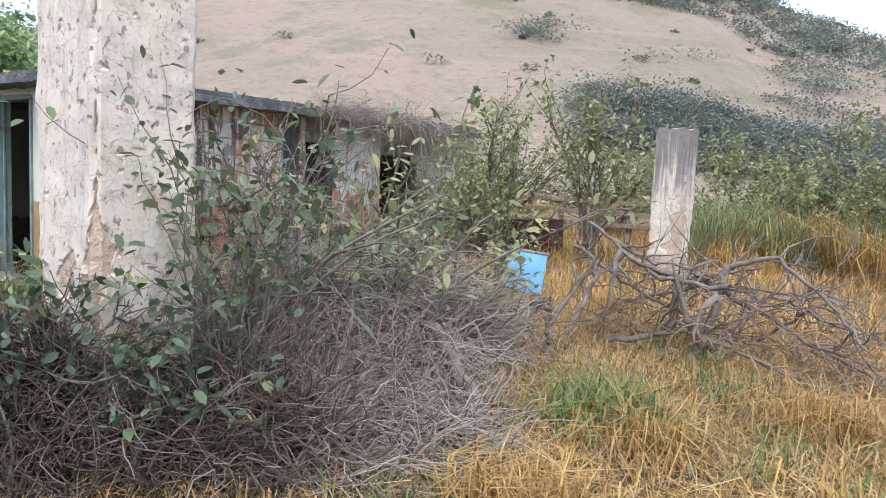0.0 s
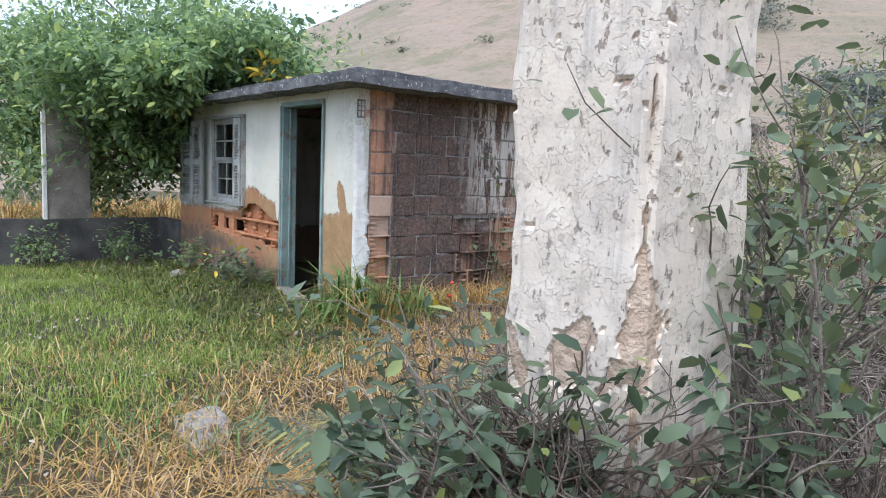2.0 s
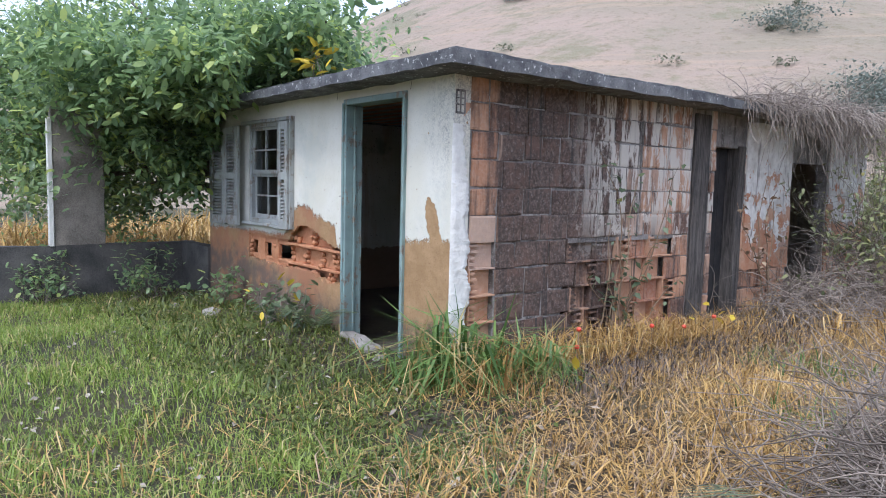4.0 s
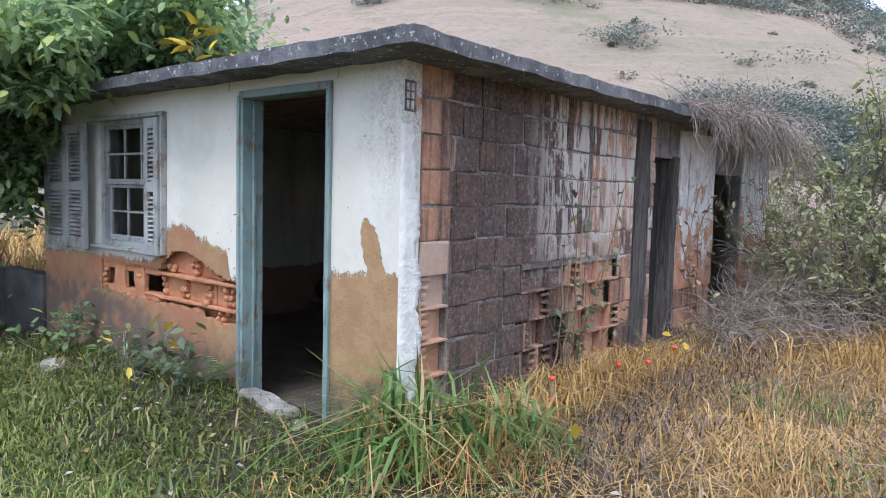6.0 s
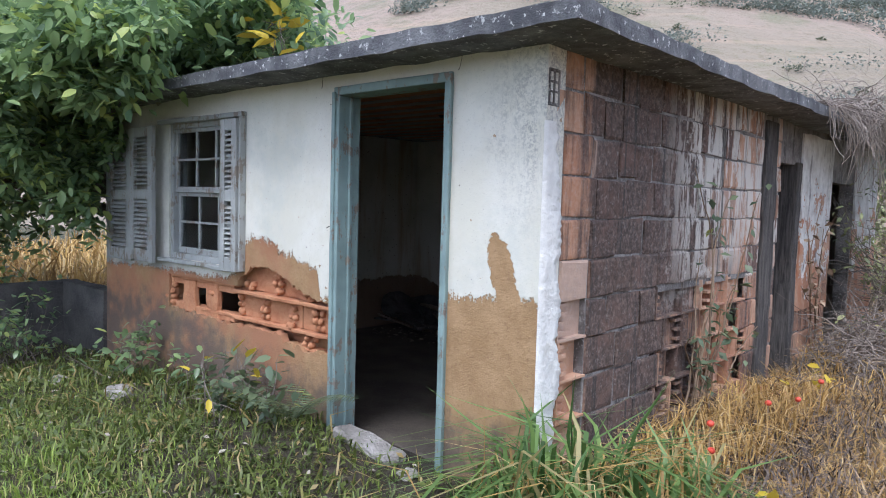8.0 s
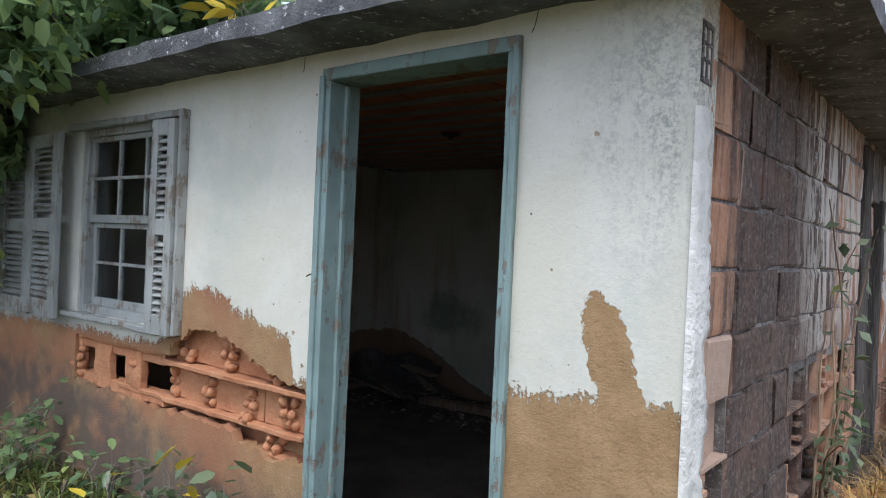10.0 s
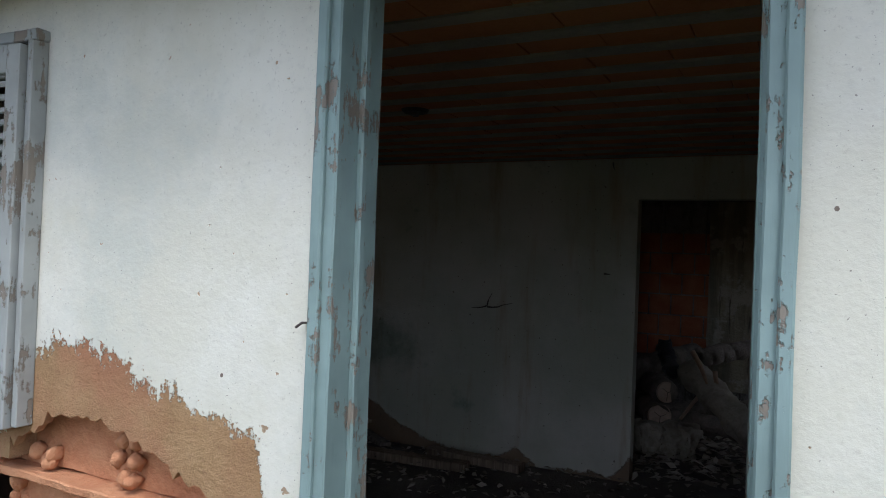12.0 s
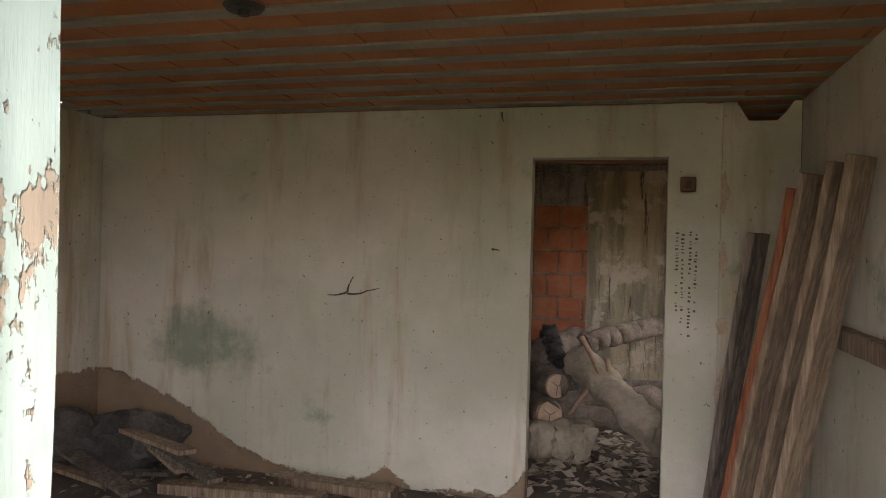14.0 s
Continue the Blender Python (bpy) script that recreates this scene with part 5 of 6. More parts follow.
shrub("side_bush", tree_at(-6.35, 9.0), 22, 1.5, 900, 0.075, M_OLIVE, "straggly bush of grey stems beside the brick wall", 0.34, 0.35, 41, radius=0.008)
shrub("side_bush", tree_at(-5.75, 10.0), 22, 1.9, 1500, 0.085, M_OLIVE, "straggly bush of grey stems beside the brick wall", 0.36, 0.3, 42, radius=0.009)
shrub("side_bush", tree_at(-6.9, 9.5), 16, 1.9, 420, 0.07, M_OLIVE, "straggly bush of grey stems before the rear side doorway", 0.16, 0.4, 43, radius=0.007)
shrub("young_tree", tree_at(-5.1, 11.4), 12, 2.9, 1500, 0.11, M_OLIVE, "young tree with sparse yellow-green leaves beside the house", 0.28, 0.5, 39, radius=0.025)
shrub("green_bush", tree_at(-8.4, 12.7), 22, 2.1, 3200, 0.11, M_OLIVE, "spreading yellow-green bush behind the house", 0.6, 0.25, 47)
shrub("green_bush", tree_at(-6.9, 17.0), 26, 2.9, 7000, 0.12, M_OLIVE, "spreading yellow-green bush behind the fence", 0.75, 0.3, 40)
for k, (x, y, h) in enumerate(((-2.4, 15.5, 2.6), (-0.8, 15.8, 2.8), (0.6, 14.5, 2.6), (1.8, 13.2, 2.5), (-9.2, 14.8, 2.6), (-4.2, 17.5, 2.6), (2.8, 16, 3.0))):
    shrub("hedge_bush", tree_at(x, y), 24, h, 4200, 0.12, M_OLIVE, "overgrown green bush at the field edge", 0.6, 0.2, 50 + k)
shrub("wall_weed", tree_at(-9.75, 3.75), 7, 0.48, 80, 0.10, M_SHRUB, "weed with broad yellowing leaves by the front wall", 0.3, 0.4, 60, radius=0.006, category="weed")
shrub("wall_weed", tree_at(-9.3, 3.78), 6, 0.42, 70, 0.09, M_SHRUB, "weed with broad yellowing leaves by the front wall", 0.3, 0.4, 61, radius=0.006, category="weed")
shrub("wall_weed", tree_at(-11.3, 3.72), 9, 0.5, 150, 0.09, M_LEAF, "dark weed in the shade of the front wall", 0.35, 0.3, 62, radius=0.006, category="weed")
shrub("wall_weed", tree_at(-10.55, 3.78), 6, 0.32, 60, 0.08, M_LEAF, "dark weed in the shade of the front wall", 0.35, 0.3, 63, radius=0.006, category="weed")
shrub("wall_weed", tree_at(-12.6, 3.4), 12, 0.7, 320, 0.08, M_LEAF, "dark weed in the shade of the front wall", 0.45, 0.3, 64, radius=0.006, category="weed")
shrub("wall_weed", tree_at(-13.0, 2.2), 12, 0.8, 320, 0.08, M_LEAF, "dark weed in the shade of the low wall", 0.45, 0.3, 65, radius=0.006, category="weed")
shrub("room_weed", (-7.95, 6.62, 0.03), 5, 0.35, 40, 0.12, M_SHRUB, "small broad-leaved weed growing from the room floor", 0.3, 0.3, 66, radius=0.005, category="weed")


def yellow_sprig(name, place, n, height, size, label, seed):
    shrub(name, place, 4, height, n, size, M_YELLOW, label, 0.5, 0.5, seed, radius=0.006, category="weed")


yellow_sprig("roof_weed", (-9.9, 4.35, 2.50), 24, 0.4, 0.14, "roof weed with bright yellow leaves", 70)
yellow_sprig("roof_weed", (-10.6, 4.5, 2.50), 20, 0.4, 0.12, "roof weed with bright yellow leaves", 71)
yellow_sprig("yellow_weed", tree_at(-9.55, 3.65), 7, 0.5, 0.12, "weed with bright yellow leaves by the front wall", 72)
yellow_sprig("yellow_weed", tree_at(-7.1, 4.3), 8, 0.4, 0.10, "weed with bright yellow leaves by the brick wall", 73)
yellow_sprig("yellow_weed", tree_at(-7.25, 6.7), 7, 0.7, 0.10, "weed with bright yellow leaves by the brick wall", 74)


def fern(place, n, length, seed, label="green fern with arching fronds"):
    rng = np.random.default_rng(seed)
    ob = thing("fern", label, "fern", place, "ferns")
    for k in range(n):
        a = rng.uniform(0, 2 * math.pi)
        p = crooked((0, 0, 0), (0.7 * math.cos(a), 0.7 * math.sin(a), 1), length * rng.uniform(0.7, 1.1), rng, 14, 0.03, 0.085)
        d = np.gradient(p, axis=0)
        side = np.cross(d, (0, 0, 1.0))
        side /= np.linalg.norm(side, axis=1)[:, None] + 1e-9
        vs, fs = [], []
        for i in range(2, 14):
            for f in (0.0, 0.5):
                c = p[i] + d[i] * f
                l = length * 0.30 * math.sin(math.pi * (i + f - 1) / 14.5) ** 0.7
                for s in (-1, 1):
                    w = d[i] * 0.13
                    k0 = len(vs)
                    tip = c + s * side[i] * l + d[i] * 0.5 + np.array([0, 0, -0.12 * l])
                    vs += [c - w, c + w, tip]
                    fs.append((k0, k0 + 1, k0 + 2))
        fr = under(new("frond", solid("frond", vs, fs, M_SHRUB)), ob)
        under(new("stalk", tubes("stalk", [(p, np.linspace(0.004, 0.0015, 15))], M_SHRUB, 4)), fr)


fern(tree_at(-3.85, 2.45), 8, 0.95, 80)
fern(tree_at(-3.9, 1.95), 7, 0.75, 81)
fern(tree_at(-4.45, 2.9), 5, 0.8, 82)
fern(tree_at(-9.22, 3.85), 6, 0.55, 83)


# ---- dead vines, branches, brush ----
def vine_heap(name, centre, radii, height, n, length, label, seed, thick=0.006, material=None, droop=0.10, base=None):
    rng = np.random.default_rng(seed)
    lines = []
    for _ in range(n):
        a, r = rng.uniform(0, 2 * math.pi), math.sqrt(rng.uniform(0, 1))
        x, y = centre[0] + radii[0] * r * math.cos(a), centre[1] + radii[1] * r * math.sin(a)
        g = float(land(x, y)) if base is None else base
        top = height * (1 - r * r) ** 0.6
        z = g + top * rng.uniform(0.0, 1.0) ** 0.55
        w = np.array([rng.normal(0, 1), rng.normal(0, 1), rng.normal(0.1, 0.35)])
        p = crooked((x, y, z), w, length * rng.uniform(0.4, 1.3), rng, 7, 0.33, droop)
        if base is None:
            p[:, 2] = np.maximum(p[:, 2], g + 0.01)
        else:
            p[:, 2] = np.where(p[:, 0] < -7.2, np.maximum(p[:, 2], 2.44), p[:, 2])
        lines.append((p, np.linspace(thick, thick * 0.45, 8) * rng.uniform(0.5, 1.5)))
    ob = new(name, tubes(name, lines, material or M_VINE, 3))
    return tagged(ob, label, "dead vines", kind="stuff")


vine_heap("dead_vine_heap", (-3.68, 4.25), (1.12, 1.55), 0.82, 8600, 0.7, "waist-high heap of grey dead vines beside the pillar", 90, 0.0042)
vine_heap("dead_vine_heap", (-2.6, 3.1), (0.85, 0.95), 0.22, 3200, 0.55, "low grey dead vines beside the pillar", 91, 0.004)
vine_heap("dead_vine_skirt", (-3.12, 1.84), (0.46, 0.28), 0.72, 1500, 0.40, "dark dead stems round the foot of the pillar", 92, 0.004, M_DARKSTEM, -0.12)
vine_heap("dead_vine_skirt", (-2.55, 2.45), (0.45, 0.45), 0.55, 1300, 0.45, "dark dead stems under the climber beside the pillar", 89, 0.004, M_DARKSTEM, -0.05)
vine_heap("dead_vine_fringe", (-4.55, 4.9), (0.5, 1.4), 0.4, 1300, 0.6, "grey dead vines straggling over dry grass", 93, 0.004)
vine_heap("roof_vines", (-7.3, 8.7), (0.38, 1.5), 0.14, 1300, 0.55, "tangle of dead vines lying along the roof edge", 94, 0.0035, None, 0.16, 2.40)
vine_heap("roof_vines", (-7.12, 9.3), (0.22, 1.6), 0.14, 420, 0.7, "curtain of dead vines hanging from the roof edge", 95, 0.0035, None, 0.42, 2.36)
vine_heap("roof_vines", (-7.08, 9.9), (0.2, 0.9), 0.10, 160, 1.1, "curtain of dead vines hanging from the roof edge", 99, 0.0035, None, 0.55, 2.33)
vine_heap("wall_end_vines", (-6.75, 9.9), (0.55, 1.0), 1.2, 520, 0.9, "dead vines and stems standing by the far end of the side wall", 96, 0.004, M_VINE, 0.02)
vine_heap("wall_end_vines", (-6.6, 8.6), (0.6, 0.7), 0.55, 600, 0.6, "dead vines and stems standing by the side wall", 88, 0.004, M_VINE)
vine_heap("wall_end_vines", (-7.1, 8.4), (0.3, 0.8), 0.4, 420, 0.6, "dead vines and stems standing by the side wall", 97, 0.004, M_VINE)


def branch(name, pts, r0, r1, label, seed, forks=0, material=None):
    rng = np.random.default_rng(seed)
    p = np.array(pts, float)
    t = np.linspace(0, 1, len(p))
    u = np.linspace(0, 1, 18)
    q = np.stack([np.interp(u, t, p[:, k]) for k in range(3)], 1) + rng.normal(0, 0.012, (18, 3))
    lines = [(q, np.linspace(r0, r1, 18))]
    for _ in range(forks):
        i = rng.integers(3, 16)
        f = crooked(q[i], (q[i] - q[i - 2]) + rng.normal(0, 0.12, 3) + (0, 0, 0.06), rng.uniform(0.3, 0.9), rng, 6, 0.2, 0.03)
        lines.append((f, np.linspace(r1 * 1.2, r1 * 0.3, 7)))
        for _ in range(2):
            j = rng.integers(1, 5)
            lines.append((crooked(f[j], (f[j + 1] - f[j]) + rng.normal(0, 0.08, 3), rng.uniform(0.15, 0.45), rng, 5, 0.2), np.linspace(r1 * 0.6, r1 * 0.2, 6)))
    return tagged(new(name, tubes(name, lines, material or M_BARK, 7)), label, "branch")


branch("fallen_branch", [(-3.55, 4.6, 0.62), (-3.1, 4.3, 0.66), (-2.65, 4.05, 0.60), (-2.3, 3.85, 0.42), (-2.12, 3.75, 0.26)], 0.026, 0.052, "thick dark fallen branch on the litter", 100)
branch("fallen_branch", [(-3.62, 5.95, 0.42), (-3.35, 6.1, 0.40), (-3.1, 6.25, 0.50)], 0.055, 0.045, "short grey fallen branch below the blue panel", 101)
brush = [((-2.7, 5.9, 0.2), (-2.6, 6.3, 0.75), (-2.75, 6.6, 1.0)), ((-3.0, 6.7, 1.0), (-2.2, 6.5, 0.65), (-1.2, 6.3, 0.35)), ((-2.0, 6.4, 0.3), (-1.9, 6.5, 0.85), (-1.3, 6.6, 1.0)), ((-1.9, 6.6, 0.9), (-1.1, 6.4, 0.6), (-0.4, 6.3, 0.3)),
         ((-1.6, 6.2, 0.3), (-1.2, 6.5, 0.8), (-0.6, 6.9, 0.5)), ((-2.6, 6.8, 0.5), (-1.7, 6.7, 0.8), (-0.8, 7.0, 0.75)), ((-2.3, 6.0, 0.3), (-1.7, 6.1, 0.5), (-1.0, 5.9, 0.35)), ((-1.4, 7.2, 0.3), (-0.9, 7.0, 0.7), (-0.1, 6.8, 0.3))]
for k, b in enumerate(brush):
    branch("brush_branch", b, 0.030 if k % 3 == 0 else 0.019, 0.008, "grey forked branch in the brush pile", 110 + k, 11)
vine_heap("brush_twigs", (-1.5, 6.4), (1.2, 0.7), 0.55, 330, 0.6, "fine grey twigs of the brush pile", 98, 0.005, M_DRYSTEM, 0.05)
branch("brush_limb", [(-1.55, 6.3, 0.95), (-1.15, 6.3, 1.12), (-0.75, 6.2, 0.85), (-0.45, 6.0, 0.55)], 0.024, 0.008, "thick grey limb arching over the brush pile", 121, 8)
branch("brush_limb", [(-2.75, 6.5, 1.25), (-2.05, 6.3, 0.85), (-1.4, 6.1, 0.85)], 0.016, 0.022, "long grey limb lying across the brush pile", 122, 6)
branch("brush_limb", [(-1.62, 6.0, 0.25), (-1.5, 6.1, 0.7), (-1.5, 6.25, 1.02)], 0.038, 0.028, "knotted grey stub standing in the brush pile", 123, 3)
branch("brush_limb", [(-2.62, 5.5, 0.15), (-2.64, 5.55, 0.4), (-2.67, 5.6, 0.67)], 0.026, 0.02, "upright dark stub before the blue panel", 124, 2)
branch("long_stem", [(-4.1, 1.1, 0.25), (-3.6, 1.2, 0.50), (-3.0, 1.35, 0.52), (-2.6, 1.45, 0.40)], 0.006, 0.004, "long dry stem arching over the grass", 130)


def wall_vine(place, height, n_leaf, seed, label):
    rng = np.random.default_rng(seed)
    ob = thing("wall_vine", label, "vine", place, "vines on the brick wall")
    lines, spots = [], []
    for _ in range(5):
        p = crooked((0.01, rng.normal(0, 0.1), 0), (0.0, rng.normal(0, 0.15), 1), height * rng.uniform(0.6, 1.1), rng, 14, 0.16, 0)
        p[:, 0] = np.abs(p[:, 0]) * 0.3 + 0.02
        lines.append((p, np.linspace(0.008, 0.003, 15)))
        spots.append(p[3:])
    under(new("stem", tubes("stem", lines, M_DRYSTEM, 5)), ob)
    s = np.concatenate(spots)
    s = s[rng.integers(0, len(s), n_leaf)] + np.abs(rng.normal(0, 0.03, (n_leaf, 3))) * (1, 1, 1)
    under(new("foliage", leaves("foliage", s, 0.075, M_SHRUB if seed % 2 else M_DRYSTEM, rng, 0.5, 0.6, 0.5)), ob)


wall_vine((-7.555, 5.75, 0.2), 1.9, 70, 141, "thin vine with a few green leaves climbing the brick wall")
wall_vine((-7.555, 6.05, 0.2), 1.2, 60, 143, "thin vine with a few green leaves climbing the brick wall")
wall_vine((-7.54, 8.5, 0.2), 1.7, 60, 142, "dead vine with brown leaves on the white plaster")

# ---- loose things in the yard ----
M_BLUE = plain("faded_blue_paint", (0.16, 0.42, 0.62), (0.24, 0.50, 0.68), 5.0, 0.5)
M_RUST = plain("rusted_steel", (0.07, 0.035, 0.028), (0.17, 0.085, 0.06), 5.0, 0.85, 0.2, 0.01)
bl = thing("blue_panel", "faded blue panel propped on a rough timber frame", "panel", (-3.60, 6.75, 0.42))
part("sheet", boxes_bm([(-0.20, 0.20, -0.012, 0.012, 0.06, 0.46)], 0.006), M_BLUE, bl)
for z in (0.46, 0.03):
    part("rim", boxes_bm([(-0.22, 0.22, -0.02, 0.02, z, z + 0.027)], 0.004), M_STONE, bl, "pale rim of the panel")
roughen(part("stump", boxes_bm([(-0.31, -0.21, -0.06, 0.06, -0.15, 0.44)], 0.015), M_BARK, bl, "rough timber at its side"), 0.02, 5, 0.08)
bl.rotation_euler = (radians(-12), radians(5), radians(20))


def drum(x, y, label, tilt):
    ob = thing("steel_drum", label, "drum", (x, y, float(land(x, y)) - 0.02), "rusted drums")
    bm = bmesh.new()
    prof = [(0.27, 0.0), (0.285, 0.01), (0.28, 0.2), (0.292, 0.215), (0.28, 0.23), (0.28, 0.42), (0.292, 0.435), (0.28, 0.45), (0.28, 0.62), (0.287, 0.635), (0.27, 0.635), (0.262, 0.61), (0.0, 0.60)]
    rings = [[bm.verts.new((r * math.cos(a), r * math.sin(a), z)) for a in np.arange(28) * 2 * math.pi / 28] for r, z in prof[:-1]]
    for a, b in zip(rings, rings[1:]):
        for i in range(28):
            f = bm.faces.new((a[i], a[(i + 1) % 28], b[(i + 1) % 28], b[i]))
            f.smooth = True
    bm.faces.new(rings[-1])
    part("body", bm, M_RUST, ob)
    ob.rotation_euler.y = radians(tilt)


drum(-6.55, 11.6, "dark rusted steel drum standing in dry grass", 4)
drum(-5.95, 11.75, "dark rusted steel drum standing in dry grass", -2)


def fence():
    f = thing("rail_fence", "old wooden rail fence behind the yard", "fence", (-7.6, 14.0, 0.35))
    for i in range(5):
        roughen(part("post", boxes_bm([(i * 0.75 - 0.05, i * 0.75 + 0.05, -0.05, 0.05, -0.1, 1.05)], 0.01), M_PLANK, f), 0.015, 4, 0.2)
    for z in (0.45, 0.68, 0.90):
        roughen(part("rail", boxes_bm([(-0.4, 3.6, -0.09, -0.05, z - 0.045, z + 0.045)], 0.006), M_PLANK, f), 0.03, 1.5, 0.2)


fence()


def stone(name, x, y, r, label, seed, material=None):
    bm = bmesh.new()
    bmesh.ops.create_icosphere(bm, subdivisions=4, radius=r)
    for v in bm.verts:
        q = v.co / r
        k = 1 + 0.45 * noise.noise(q * 1.4 + Vector((seed * 3.7, 0, 0))) + 0.16 * noise.noise(q * 4 + Vector((0, seed, 0)))
        v.co = Vector((v.co.x * 1.3, v.co.y, v.co.z * 0.6)) * k
    ob = part(name, bm, material or M_STONE, None)
    ob.location = (x, y, float(land(x, y)) + r * 0.05)
    return tagged(ob, label, "stone", "stones")


stone("rubble_stone", -5.42, 1.80, 0.14, "pale lump of rubble lying in the grass", 1)
stone("rubble_stone", -5.25, 1.72, 0.10, "pale lump of rubble lying in the grass", 2)
stone("rubble_stone", -10.70, 3.45, 0.10, "pale lump of rubble by the front wall", 3)
stone("rubble_stone", -11.55, 3.35, 0.07, "pale lump of rubble by the front wall", 4)
stone("rubble_stone", -8.22, 3.86, 0.05, "pale lump of rubble by the door step", 6)
stone("brick_rubble", -7.35, 6.75, 0.15, "heap of orange brick rubble by the wall", 7, M_CLEAN)
stone("brick_rubble", -7.30, 6.45, 0.10, "heap of orange brick rubble by the wall", 8, M_CLEAN)
M_RED = plain("red_fruit_skin", (0.62, 0.05, 0.03), (0.70, 0.10, 0.05), 20.0, 0.35)
for k, (x, y, z) in enumerate(((-7.05, 4.85, 0.52), (-7.02, 4.80, 0.40), (-7.05, 5.75, 0.45), (-6.98, 6.1, 0.42), (-6.95, 6.5, 0.47))):
    ob = thing("red_fruit", "small red fruit on a dry stem in the grass", "fruit", (x, y, z), "red fruits")
    bm = bmesh.new()
    bmesh.ops.create_uvsphere(bm, u_segments=12, v_segments=8, radius=0.020)
    for v in bm.verts:
        v.co.z *= 0.85
    for f in bm.faces:
        f.smooth = True
    part("flesh", bm, M_RED, ob)
    part("stem", tubes_bm := boxes_bm([(-0.003, 0.003, -0.003, 0.003, float(land(x, y)) - z, -0.02)]), M_DRYSTEM, ob, "thin dry stem")


# ---- grass ----
def scatter(rng, n, x0, x1, y0, y1, keep):
    x, y = rng.uniform(x0, x1, n), rng.uniform(y0, y1, n)
    house = (x > -12.35) & (x < -7.5) & (y > 3.98)
    k = keep(x, y) * ~house > rng.uniform(0, 1, n)
    x, y = x[k], y[k]
    return np.stack([x, y, land(x, y) - 0.01], 1)


def soft(v, a, b):
    t = np.clip((v - a) / (b - a), 0, 1)
    return t * t * (3 - 2 * t)


def wave(x, y, s=1.0, k=0.0):
    return 0.5 + 0.25 * (np.sin(2.1 * x * s + 1.3 * y * s + k) + np.sin(-1.4 * x * s + 2.7 * y * s + 2 + k) * np.cos(0.8 * x * s))


def green_share(x, y):
    """How green the grass is: the shorn lawn before the house, dry elsewhere."""
    g = soft(-x - 0.45 * y + (wave(x, y) - 0.5) * 1.6, 4.1, 5.6)
    return g * (1 - soft(x, -7.7, -6.9) * soft(y, 3.2, 4.2))


